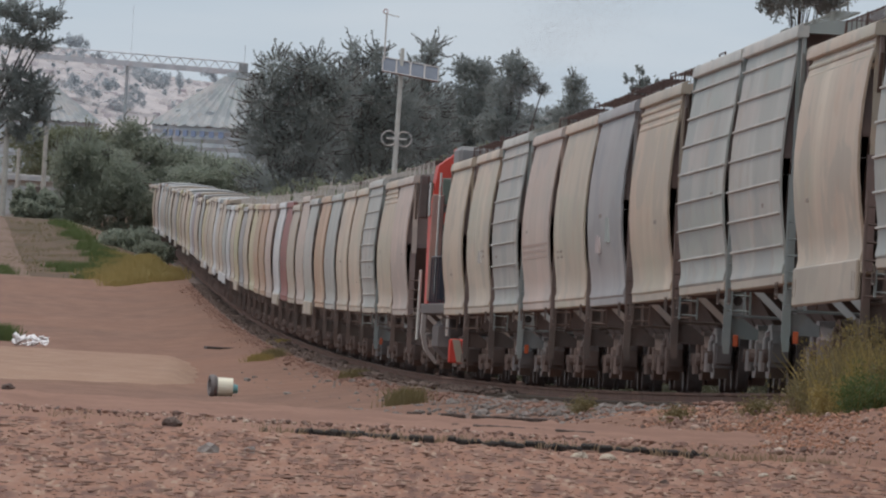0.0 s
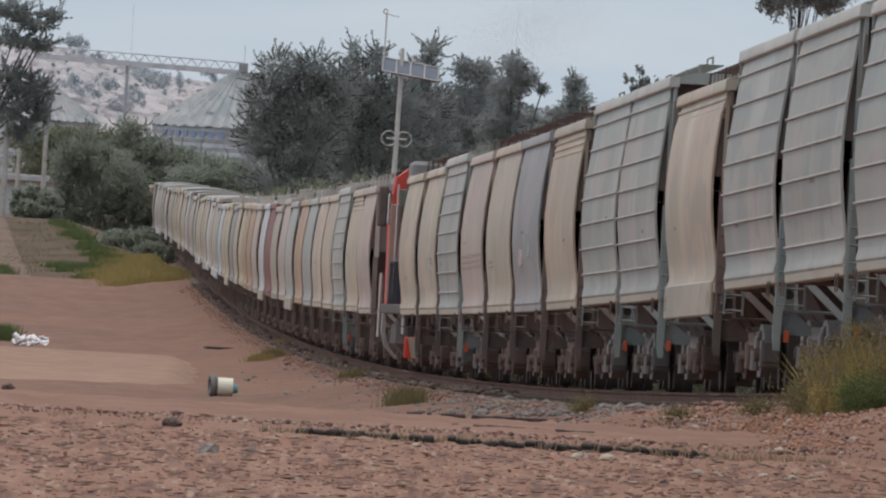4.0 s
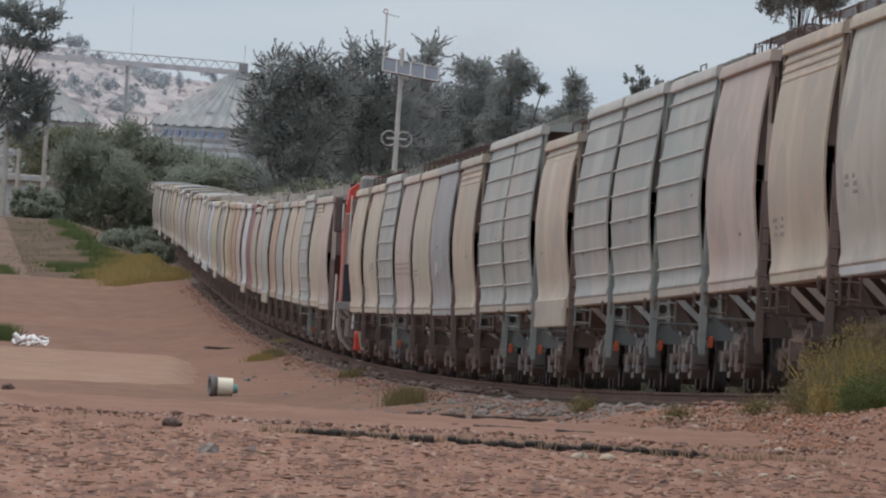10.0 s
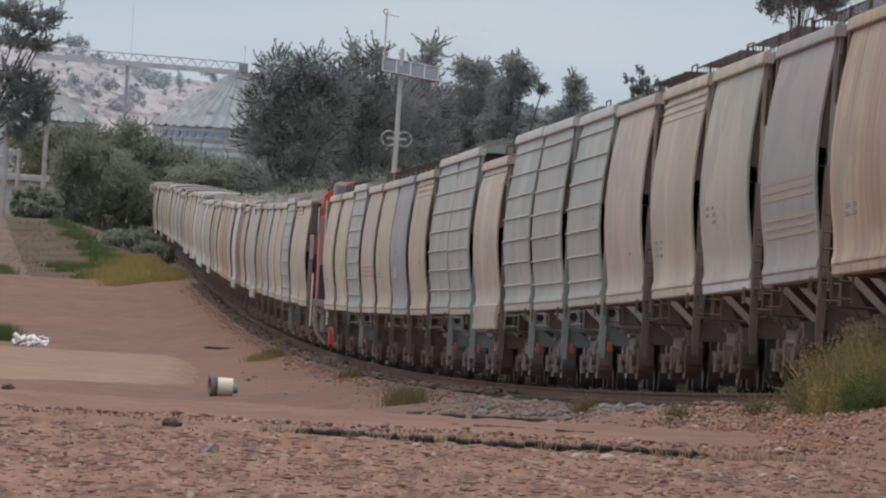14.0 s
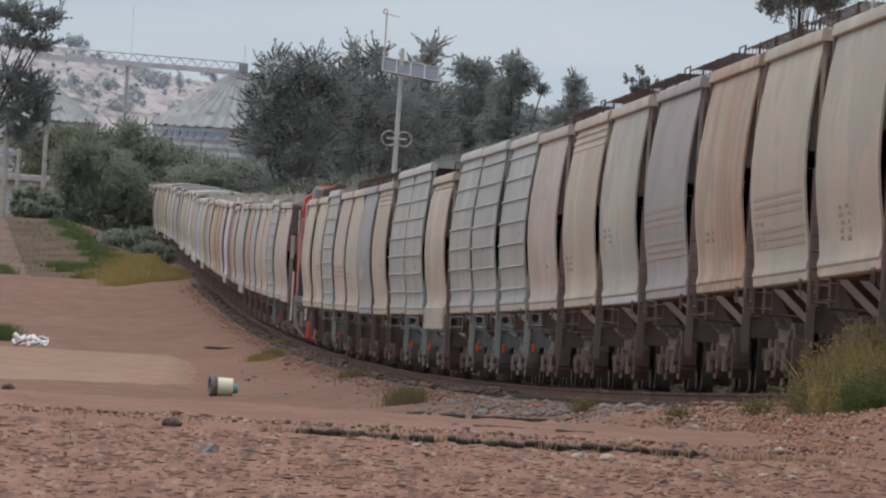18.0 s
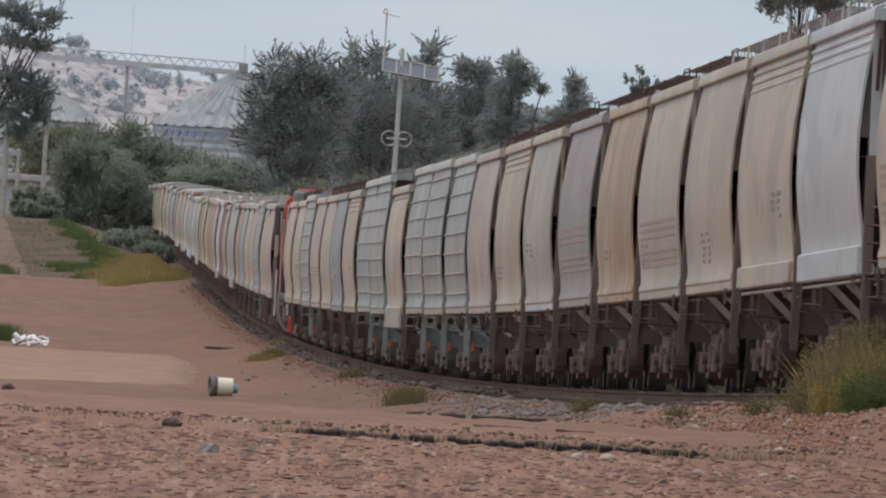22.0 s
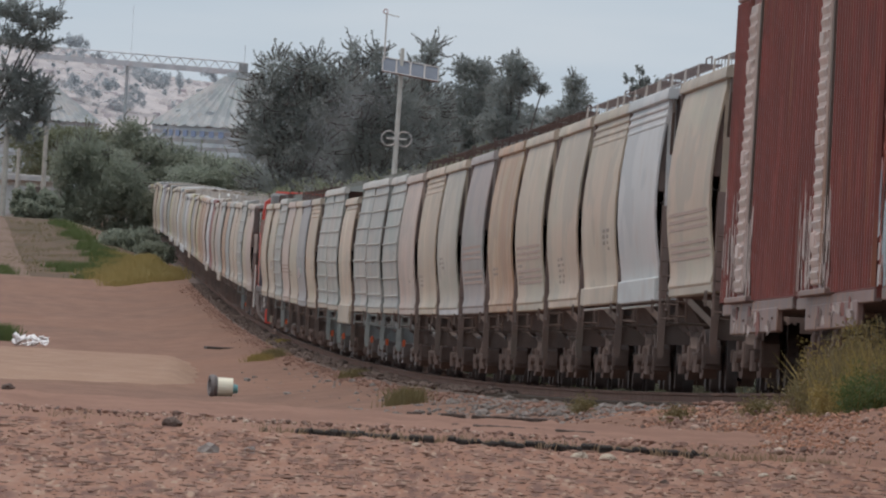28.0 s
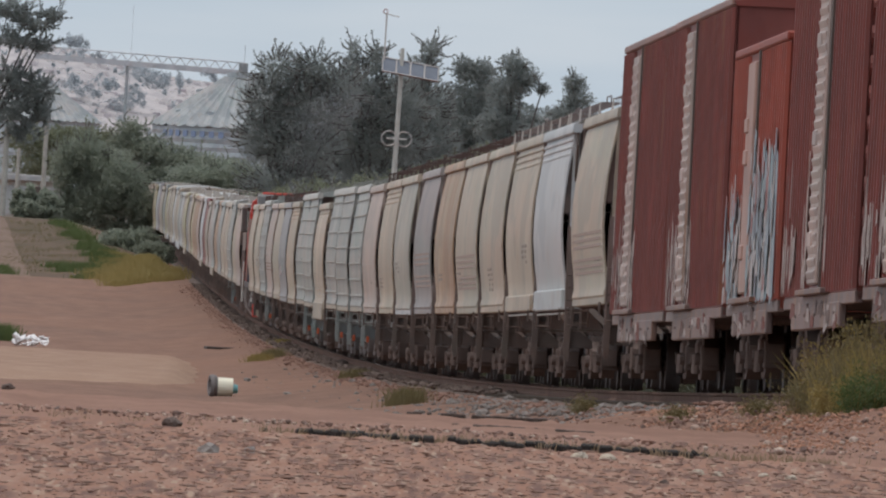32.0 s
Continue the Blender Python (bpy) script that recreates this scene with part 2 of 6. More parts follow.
def build_ground():
    ys = np.concatenate([np.arange(-40, 100, 10), np.arange(100, 200, 0.5), np.arange(200, 420, 2), np.arange(420, 1040, 8), np.arange(1040, 1400, 4), np.arange(1400, 1600, 8), np.geomspace(1600, 4900, 24)])
    cols = np.concatenate([-24 - np.geomspace(1, 300, 16)[::-1], np.arange(-24, 12, 0.5), 12 + np.geomspace(1, 300, 16)])
    verts, faces = [], []
    for y in ys:
        cx = float(line_x(min(max(y, 100), 1400)))
        wide = 1.0 + max(y - 1500, 0) / 600
        for c in cols:
            verts.append((cx + c * wide, y, 0))
    v = np.array(verts)
    z = ground_z(v[:, 0], v[:, 1])
    wob = np.array([noise.noise(Vector((a * 0.35, b * 0.10, 0))) * 0.05 + noise.noise(Vector((a * 1.6, b * 0.5, 3))) * 0.035 for a, b in v[:, :2]])
    # the sheet drops under the loose soil and the road skin that lie on it
    under = (v[:, 1] > 132) & (v[:, 1] < 205) & (np.abs(v[:, 0]) < 4.4)
    v[:, 2] = z + np.where(under, -0.12, wob)
    n = len(cols)
    for i in range(len(ys) - 1):
        for j in range(n - 1):
            a = i * n + j
            faces.append((a, a + 1, a + n + 1, a + n))
    ob = link_mesh("ground", v, faces, EARTH, smooth=True)
    tagged(ob, "bare reddish dirt ground with tyre-worn dirt road", "ground", kind="structure")


def build_track():
    ys = np.concatenate([np.arange(-200, 200, 20), np.arange(200, 420, 4), np.arange(420, 2200, 12)])
    prof = [(-2.1, -0.55), (-1.5, -0.17), (-1.2, -0.03), (-0.9, -0.02), (0, -0.02), (0.9, -0.02), (1.2, -0.03), (1.5, -0.17), (2.1, -0.55)]
    verts, faces = [], []
    for y in ys:
        x0, z0 = float(line_x(y)), float(line_z(y))
        for d, h in prof:
            j = 0.05 * noise.noise(Vector((d * 3, y * 0.4, 1)))
            verts.append((x0 + d, y, z0 + h + j * (1 if abs(d) > 1 else 0.3)))
    n = len(prof)
    faces = [(i * n + j, i * n + j + 1, (i + 1) * n + j + 1, (i + 1) * n + j) for i in range(len(ys) - 1) for j in range(n - 1)]
    bed = link_mesh("trackbed", verts, faces, BALLAST, smooth=True)
    tagged(bed, "grey crushed-stone ballast bed under the rails", "trackbed", kind="structure")
    steel = plain("rusty_rail_steel", (0.20, 0.125, 0.10), 1.0, 0.0, 0.4, 3.0, 0.1)
    for side in (-1, 1):
        sec = [(-0.07, 0.0), (-0.07, 0.02), (-0.012, 0.04), (-0.012, 0.12), (-0.037, 0.135), (-0.037, 0.17), (0.037, 0.17), (0.037, 0.135), (0.012, 0.12), (0.012, 0.04), (0.07, 0.02), (0.07, 0.0)]
        bm = bmesh.new()
        loft(bm, [[(float(line_x(y)) + side * 0.755 + a, y, float(line_z(y)) + b) for a, b in sec] for y in ys], close=True)
        r = part("rail", bm, steel, None)
        tagged(r, "rust-brown steel running rail on wooden sleepers", "rail", kind="structure")
    wood = plain("sleeper_wood", (0.085, 0.065, 0.05), 0.9, 0, 0.5)
    for i in range(280):
        y = 236 + i * 0.56
        bm_key = "sleeper"
        shared("sleeper", bm_key, lambda bm: box(bm, -1.28, 1.28, -0.11, 0.11, -0.17, 0.0, 0.012), wood, bed, pose(float(line_x(y)), y, float(line_z(y)) + 0.004 * (i % 3)))


build_ground()
build_track()


def build_loose_soil():
    """Churned earth in front of the stand and the brown heap at the far end of the road."""
    def clotted(n, l, s):
        blob = ramp(n, l, spot(n, l, 1.0, (8.0, 0.45, 1), 3, False), 0.44, 0.57)
        wide = ramp(n, l, spot(n, l, 1.0, (2.2, 0.16, 1), 4, False), 0.43, 0.57)
        pale = ramp(n, l, spot(n, l, 1.0, (11.0, 0.6, 1), 2, False), 0.57, 0.66)
        c = mixed(n, l, wide, (0.144, 0.084, 0.068), (0.288, 0.172, 0.128))
        c = mixed(n, l, blob, c, (0.264, 0.144, 0.102))
        l.new(mixed(n, l, pale, c, (0.336, 0.240, 0.180)), s.inputs["Base Color"])
        s.inputs["Roughness"].default_value = 1.0
        s.inputs["Specular IOR Level"].default_value = 0.08
    loose = mat("churned_earth", clotted)
    xs, ys = np.arange(-4.7, 4.7, 0.045), np.arange(131, 181.5, 0.23)
    verts = []
    for y in ys:
        for x in xs:
            a = noise.noise(Vector((x * 3.2, y * 0.9, 0)))
            b = noise.noise(Vector((x * 8.5, y * 1.9, 4)))
            c = noise.noise(Vector((x * 0.6, y * 0.25, 9)))
            verts.append((x, y, 2.06 + 0.015 * c + 0.026 * a + 0.026 * max(b, -0.15) + 0.001 * random.uniform(-1, 1)))
    n = len(xs)
    faces = [(i * n + j, i * n + j + 1, (i + 1) * n + j + 1, (i + 1) * n + j) for i in range(len(ys) - 1) for j in range(n - 1)]
    tagged(link_mesh("loose_soil", verts, faces, loose, smooth=True), "churned reddish earth with clods in the foreground", "soil", kind="structure")
    brown = soil("brown_heap_earth", (0.118, 0.086, 0.062), (0.080, 0.068, 0.045), (0.155, 0.108, 0.082), 0.5, 0.8)
    path = soil("trodden_path_earth", (0.183, 0.128, 0.100), (0.153, 0.109, 0.085), (0.212, 0.149, 0.119), 0.5, 0.5)
    for name, mtl, x0, x1, lift, label in (("earth_heap", brown, -44.0, -19.0, 0.05, "brown spoil heap thinly grown with grass"), ("footpath", path, 0, 0, 0.10, "pale trodden path up the spoil heap")):
        vs = []
        yy = np.linspace(1150, 1400, 60)
        uu = np.linspace(0, 1, 40 if name == "earth_heap" else 8)
        for y in yy:
            q = (y - 1150) / 250
            a, b = (x0, float(line_x(y)) - 2.25) if name == "earth_heap" else (-24.0 - 8.4 * q, -21.4 - 9.0 * q)
            for u in uu:
                x = a + (b - a) * u
                edge = min(1, u * 12, (1 - u) * 12, q * 8)
                vs.append((x, y, float(ground_z(x, y)) + lift * edge - 0.05 * (1 - edge) + 0.07 * noise.noise(Vector((x * 0.9, y * 0.2, 2)))))
        n = len(uu)
        fs = [(i * n + j, i * n + j + 1, (i + 1) * n + j + 1, (i + 1) * n + j) for i in range(len(yy) - 1) for j in range(n - 1)]
        tagged(link_mesh(name, vs, fs, mtl, smooth=True), label, name.replace("_", " "), kind="structure")


build_loose_soil()


# ---- the train ----
TAN = paint("tan_paint", (0.458, 0.382, 0.296))
WARM = paint("warm_beige_paint", (0.470, 0.380, 0.286), streak=0.55)
PINK = paint("pinkish_beige_paint", (0.440, 0.353, 0.302), streak=0.4)
GREY = paint("light_grey_paint", (0.372, 0.368, 0.338), (0.17, 0.17, 0.16), 0.75)
GREYGREEN = paint("grey_green_paint", (0.275, 0.294, 0.275), (0.15, 0.14, 0.13), 0.35)
BLUEGREY = paint("blue_grey_paint", (0.276, 0.270, 0.270), (0.2, 0.17, 0.17), 0.4)
WARMGREY = paint("warm_grey_paint", (0.315, 0.278, 0.262), (0.14, 0.125, 0.12), 0.5)
WHITE = paint("white_paint", (0.480, 0.480, 0.476), (0.3, 0.29, 0.30), 0.35)
RUSTY = paint("rust_streaked_paint", (0.435, 0.318, 0.220), (0.32, 0.175, 0.09), 0.7, rust=0.7)
CREAM = paint("cream_paint", (0.369, 0.310, 0.244), streak=0.3)
SLATE = paint("dull_slate_paint", (0.27, 0.26, 0.25), streak=0.5)
STRAW = paint("straw_yellow_paint", (0.46, 0.40, 0.24), streak=0.5)
MAUVE = paint("mauve_grey_paint", (0.28, 0.235, 0.245), streak=0.5)
BROWN = paint("boxcar_brown_paint", (0.211, 0.044, 0.032), (0.085, 0.032, 0.026), 0.85, rust=0.15)
ORANGE = paint("orange_red_paint", (0.33, 0.065, 0.038), (0.16, 0.05, 0.03), 0.5)
LOCO_RED = paint("locomotive_red_paint", (0.525, 0.048, 0.030), (0.2, 0.04, 0.03), 0.25)
LOCO_BLUE = paint("locomotive_dark_blue_paint", (0.03, 0.032, 0.05), (0.02, 0.02, 0.022), 0.3)
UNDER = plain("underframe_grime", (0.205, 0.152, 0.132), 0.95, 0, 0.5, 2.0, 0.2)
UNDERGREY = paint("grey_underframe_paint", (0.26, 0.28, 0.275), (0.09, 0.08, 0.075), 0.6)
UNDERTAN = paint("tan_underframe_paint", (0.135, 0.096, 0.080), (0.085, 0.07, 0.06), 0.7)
BLACK = plain("soot_and_shade_black", (0.108, 0.09, 0.085), 0.85, 0.0, 0.4)
ROOFDARK = plain("running_board_steel", (0.10, 0.06, 0.052), 0.8, 0.3, 0.4)
WALKGREY = plain("dusty_maroon_walkway_steel", (0.19, 0.145, 0.138), 0.8, 0.0, 0.4)
# Lightened to imitate light on the roof tops of the cars ahead.
PALEWALK = plain("lit_pale_running_board", (0.52, 0.47, 0.43), 0.8, 0.0, 0.4)
MARK = plain("faded_black_lettering", (0.24, 0.20, 0.175), 0.8)
TEALP, ROSEP, SLATEP = (plain(q + "_faded_patch", c, 0.7, 0, 0.4, 2.0) for q, c in (("teal", (0.31, 0.345, 0.325)), ("rose", (0.39, 0.32, 0.31)), ("slate", (0.345, 0.315, 0.285))))
STRIPE = plain("brown_stripe_paint", (0.345, 0.25, 0.205), 0.7, 0, 0.25)
ORANGEDOT = plain("orange_bearing_cap", (0.45, 0.085, 0.025), 0.6)
PALE = paint("pale_galvanised_door", (0.459, 0.364, 0.325), (0.25, 0.14, 0.11), 0.5, rust=0.2)
BOXSILL = paint("weathered_box_car_sill", (0.20, 0.133, 0.117), (0.10, 0.048, 0.04), 1.0, rust=0.5)
BOXEAVE = paint("pinkish_weathered_eave", (0.30, 0.17, 0.145), (0.16, 0.07, 0.055), 0.5)
DOORGAP = paint("shade_dark_door_gap", (0.085, 0.055, 0.042), (0.04, 0.03, 0.025), 0.5)
BOLT = plain("rusty_bolt_steel", (0.16, 0.11, 0.095), 0.9)
BODYRED = plain("dull_red_overspray", (0.19, 0.062, 0.048), 0.8)
GLASS = plain("dusty_cab_glass", (0.16, 0.19, 0.16), 0.12, 0, 0.2)

TRUCKGREY = paint("grey_truck_paint", (0.19, 0.165, 0.155), (0.06, 0.055, 0.05), 0.7)
STAY = paint("tan_slope_stay", (0.33, 0.26, 0.22), (0.17, 0.125, 0.105), 0.5)
# Car-end maroon: grime, plus the shade of the gaps between cars.
ENDPOST = paint("grime_and_shade_maroon", (0.19, 0.135, 0.12), (0.10, 0.07, 0.06), 0.6)

POSTGREY = paint("grey_green_corner_post_paint", (0.25, 0.275, 0.265), (0.09, 0.085, 0.08), 0.5)
WHEELS = []


def wheelset(bm):
    for s in (-1, 1):
        tube(bm, (s * 0.69, 0, 0), (s * 0.80, 0, 0), 0.425, seg=20)
        tube(bm, (s * 0.655, 0, 0), (s * 0.69, 0, 0), 0.455, seg=20)
        tube(bm, (s * 0.80, 0, 0), (s * 0.83, 0, 0), 0.16, seg=10)
    tube(bm, (-1.02, 0, 0), (1.02, 0, 0), 0.085, seg=10)


def sideframe(bm):
    out = [(-1.15, 0.62), (-1.15, 0.38), (-0.75, 0.36), (-0.42, 0.18), (0.42, 0.18), (0.75, 0.36), (1.15, 0.38), (1.15, 0.62), (0.7, 0.78), (0.3, 0.86), (-0.3, 0.86), (-0.7, 0.78)]
    loft(bm, [[(x, y, z) for y, z in out] for x in (-0.10, 0.10)], close=True)
    for y in (-0.88, 0.88):
        box(bm, -0.14, 0.14, y - 0.17, y + 0.17, 0.30, 0.66, 0.02)
    for y in (-0.16, 0.0, 0.16):
        tube(bm, (-0.15, y, 0.26), (-0.15, y, 0.52), 0.065, seg=8)
    box(bm, -0.17, -0.08, -0.3, 0.3, 0.52, 0.70, 0.02)


def truck(car, y, material, dots=False, fine=True):
    t = shared("truck", "truck_bolster", lambda bm: (box(bm, -1.15, 1.15, -0.22, 0.22, 0.48, 0.78, 0.03), tube(bm, (0, 0, 0.7), (0, 0, 0.95), 0.22, seg=12)), material, car, pose(0, y, 0))
    for s in (-1, 1):
        shared("side_frame", "sideframe", sideframe, material, t, pose(s * 1.0, 0, 0))
        for yy in (-0.88, 0.88) if fine else ():
            shared("bearing_cap", "bearing_cap", lambda bm: tube(bm, (-0.05, 0, 0), (0.05, 0, 0), 0.085, seg=10), ORANGEDOT if dots and yy < 0 else UNDER, t, pose(s * 1.16, yy, 0.46), "orange bearing cap" if dots and yy < 0 else "")
        if fine:
            shared("brake_beam", "brake_beam", lambda bm: box(bm, -0.75, 0.75, -0.05, 0.05, 0.30, 0.42, 0.01), UNDER, t, pose(0, s * 0.38, 0))
    for yy in (-0.88, 0.88):
        w = shared("wheelset", "wheelset", wheelset, BLACK, t, pose(0, yy, 0.46), "dark steel wheelset", smooth=True)
        if fine:
            WHEELS.append((w, yy))
    return t


def profile_side(eave, low=1.36):
    k = eave - 0.13
    pts = [(1.58, low), (1.605, low + 0.05), (1.60, low + 0.10), (1.58, low + 0.18), (1.605, 1.80), (1.652, 2.1), (1.685, 2.45), (1.690, 2.8), (1.665, 3.2), (1.615, 3.6), (1.545, k - 0.1), (1.515, k)]
    return pts


def hopper_car(style):
    """A covered hopper: style gives paint, sill, ribs and stripes."""
    body, under = style["body"], style.get("under", UNDERTAN)
    eave, half = style.get("eave", 4.25), style.get("half", 7.4)
    roof_mat = style.get("roof", body)
    trim = style.get("trim", body)
    grade = style.get("detail", 2)
    car = empty("covered_hopper_car", label=style["label"], category="hopper car", group="train of covered hoppers")
    h = half
    key = (round(eave, 2), round(half, 2))
    for s in (-1, 1):
        shared("side_sheet", ("side", s, key), lambda bm: sheet_xz(bm, [(s * x, z) for x, z in profile_side(eave)], -h, h, 0.03), body, car, smooth=True)
        shared("eave_rail", ("eave", s, key), lambda bm: sheet_xz(bm, [(s * 1.51, eave - 0.165), (s * 1.572, eave - 0.16), (s * 1.586, eave - 0.145), (s * 1.578, eave - 0.06), (s * 1.556, eave - 0.005), (s * 1.52, eave + 0.018), (s * 1.46, eave + 0.03)], -h - 0.45, h + 0.45, 0.04) or [box(bm, s * 1.44, s * 1.575, q - 0.02, q + 0.02, eave - 0.15, eave - 0.01) for q in (-h - 0.44, h + 0.44)], style.get("eavemat", trim), car, smooth=True)
        shared("side_sill", ("sill", s, key), lambda bm: (box(bm, s * 1.44, s * 1.59, -h - 0.05, h + 0.05, 1.27, 1.40, 0.015), box(bm, s * 1.30, s * 1.44, -h, h, 1.29, 1.36)), style.get("sillmat", trim), car)
        if style.get("deep"):
            lo, hi = style["deep"]
            shared("deep_sill_skirt", ("deep", s, lo, hi, key), lambda bm: box(bm, s * 1.57, s * 1.635, -h + 0.05, h - 0.05, lo, hi, 0.02), style.get("deepmat", trim), car)
            if lo > 1.2:
                shared("sill_pipe", ("spipe", s, key), lambda bm: tube(bm, (s * 1.56, 0.3 - h, lo - 0.05), (s * 1.56, h - 0.3, lo - 0.05), 0.02, seg=6), CREAMRIB, car, None, "pale pipe under the sill")

    def roof(bm):
        ring = [(-1.50, eave - 0.02), (-1.25, eave + 0.05), (-0.6, eave + 0.11), (0, eave + 0.13), (0.6, eave + 0.11), (1.25, eave + 0.05), (1.50, eave - 0.02), (1.46, eave - 0.10), (-1.46, eave - 0.10)]
        loft(bm, [[(x, y, z) for x, z in ring] for y in (-h - 0.45, h + 0.45)], close=True)
    shared("roof", ("roof", key), roof, roof_mat, car, smooth=True)

    def end_sheet(bm):
        pts = [(h - 0.07, 2.80), (h - 0.07, 2.72), (h - 2.6, 1.25), (h - 2.65, 1.30)]
        loft(bm, [[(x, y, z) for y, z in pts] for x in (-1.565, 1.565)], close=True)

    def end_wall(bm):
        side = [(x - 0.034, z) for x, z in profile_side(eave) if z > 2.5] + [(1.46, eave - 0.09)]
        plate_xz(bm, [(x, z) for x, z in side] + [(-x, z) for x, z in reversed(side)], h - 0.10, 0.05)
    for e in (-1, 1):
        turn = pose(0, 0, 0, 0, 0, 0 if e > 0 else 180)
        shared("end_slope_sheet", ("end", key), end_sheet, ENDPOST, car, turn)
        shared("end_wall", ("endwall", key), end_wall, ENDPOST, car, turn)

        for x in (-1, 1):
            top = 2.6 if e < 0 and grade > 1 else eave - 0.06
            shared("end_post", ("post", key, top), lambda bm: box(bm, -0.06, 0.055, h - 0.06, h + 0.08, 1.30, top), POSTGREY if style.get("ribs") else ENDPOST, car, turn @ pose(x * 1.52, 0, 0))
            if top < 3:
                shared("upper_end_post", ("upost", key), lambda bm: box(bm, -0.055, 0.05, h - 0.06, h + 0.075, 2.6, eave - 0.06), POSTGREY if style.get("ribs") else trim, car, turn @ pose(x * 1.50, 0, 0))
            shared("end_gusset", ("gusset", key), lambda bm: loft(bm, [[(q, h, 3.2), (q, h + 0.44, eave - 0.35), (q, h + 0.44, eave - 0.12), (q, h, eave - 0.12)] for q in (-0.02, 0.02)], close=True), trim if style.get("ribs") else under, car, turn @ pose(x * 1.49, 0, 0))
        shared("end_sill", ("endsill", key), lambda bm: box(bm, -0.6, 0.6, h + 0.70, h + 0.90, 0.74, 1.04, 0.02), UNDER, car, turn)
        if grade > 1:
            for x in (-0.5, 0.5):
                shared("end_brace", ("brace", key), lambda bm: tube(bm, (0, h + 0.55, 1.0), (0, h - 0.3, 2.72), 0.045, seg=6), UNDER, car, turn @ pose(x, 0, 0))
            for x in (-1, 1):
                def steps(bm):
                    for z in np.arange(1.02, 2.2, 0.2):
                        tube(bm, (x * 1.32, h + 0.3, z), (x * 1.56, h + 0.3, z), 0.012, seg=4)
                    for q in (1.32, 1.56):
                        box(bm, x * q - 0.014, x * q + 0.014, h + 0.27, h + 0.33, 0.96, 2.2)
                shared("end_ladder", ("ladder", key, x), steps, POSTGREY if style.get("ribs") else UNDER, car, turn)
                if e < 0:
                    shared("corner_post", ("cpost", key), lambda bm: loft(bm, [[(-0.055, yy, 1.30), (0.055, yy, 1.30), (0.055, yy, 0.62), (0.03, yy, 0.46), (-0.045, yy, 0.46)] for yy in (h - 0.14, h - 0.06)], close=True), POSTGREY if style.get("ribs") else under, car, turn @ pose(x * 1.51, 0, 0))
                    if style.get("dots"):
                        shared("bearing_tag", ("otag", key), lambda bm: box(bm, -0.035, 0.035, h - 0.12, h - 0.07, 0.56, 0.71, 0.01), ORANGEDOT, car, turn @ pose(x * 1.39, 0, 0), "orange plate at the foot of the post")
                shared("grab_iron", ("grab", key), lambda bm: rail_bar(bm, [(0, h - 0.9, 1.3), (0, h - 0.9, 1.10), (0, h - 0.3, 1.10), (0, h - 0.3, 1.3)], 0.009, 4), UNDERTAN, car, turn @ pose(x * 1.63, 0, 0))
                if e > 0:
                    continue
                pale = style.get("stay", STAY)
                shared("bolster_web", ("web", key, x), lambda bm: plate_xz(bm, [(x * 1.46, 1.30), (x * 1.46, 0.98), (x * 1.20, 0.98), (x * 1.24, 1.30)], h - 0.24, 0.05), UNDERTAN if under is not UNDERGREY else pale, car, turn @ pose(x * 0.06, 0, 0))
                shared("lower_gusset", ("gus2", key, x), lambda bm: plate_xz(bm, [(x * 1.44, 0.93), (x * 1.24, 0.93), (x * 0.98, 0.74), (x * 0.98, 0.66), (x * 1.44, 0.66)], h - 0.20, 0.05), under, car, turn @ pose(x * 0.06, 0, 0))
                shared("slope_stay", ("stay", key, x), lambda bm: plate_xz(bm, [(x * 1.20, 1.33), (x * 1.07, 1.33), (x * 0.42, 0.74), (x * 0.42, 0.62)], h + 0.04, 0.12), pale, car, turn @ pose(x * 0.06, 0, 0))
                shared("inner_slope_stay", ("stay2", key, x), lambda bm: plate_xz(bm, [(x * 0.93, 1.33), (x * 0.80, 1.33), (x * 0.30, 0.87), (x * 0.30, 0.75)], h - 0.04, 0.10), pale, car, turn @ pose(x * 0.06, 0, 0))
                shared("cross_rod", ("rod", key, x), lambda bm: tube(bm, (x * 1.40, h - 0.16, 0.955), (x * 0.3, h - 0.16, 0.955), 0.022, seg=5), under, car, turn @ pose(x * 0.06, 0, 0))
                if style.get("ribs") or style.get("step"):
                    # a black disc on the plate imitates the hole's shaded inside
                    shared("jacking_hole", ("hole", key), lambda bm: tube(bm, (0, h - 0.225, 1.15), (0, h - 0.205, 1.15), 0.062, seg=12), BLACK, car, turn @ pose(x * 1.385, 0, 0))
        shared("coupler", "coupler", lambda bm: (box(bm, -0.12, 0.12, 0, 0.75, -0.14, 0.14, 0.02), box(bm, -0.2, 0.2, 0.55, 0.85, -0.2, 0.2, 0.05)), BLACK, car, turn @ pose(0, h + 0.85, 0.87))
        truck(car, e * (h - 0.75), TRUCKGREY if style.get("litetruck") else UNDER, False, grade > 1)
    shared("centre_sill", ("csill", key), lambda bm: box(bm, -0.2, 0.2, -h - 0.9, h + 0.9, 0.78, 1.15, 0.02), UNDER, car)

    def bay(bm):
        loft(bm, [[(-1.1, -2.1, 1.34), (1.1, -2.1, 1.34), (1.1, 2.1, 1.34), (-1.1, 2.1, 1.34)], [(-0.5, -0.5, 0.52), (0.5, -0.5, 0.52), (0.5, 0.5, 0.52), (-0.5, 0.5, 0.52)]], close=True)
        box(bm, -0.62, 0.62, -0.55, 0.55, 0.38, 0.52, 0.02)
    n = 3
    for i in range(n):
        # black stands in for the shade under the car, not the bay's paint
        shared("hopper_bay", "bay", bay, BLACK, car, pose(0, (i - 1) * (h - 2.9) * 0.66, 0))
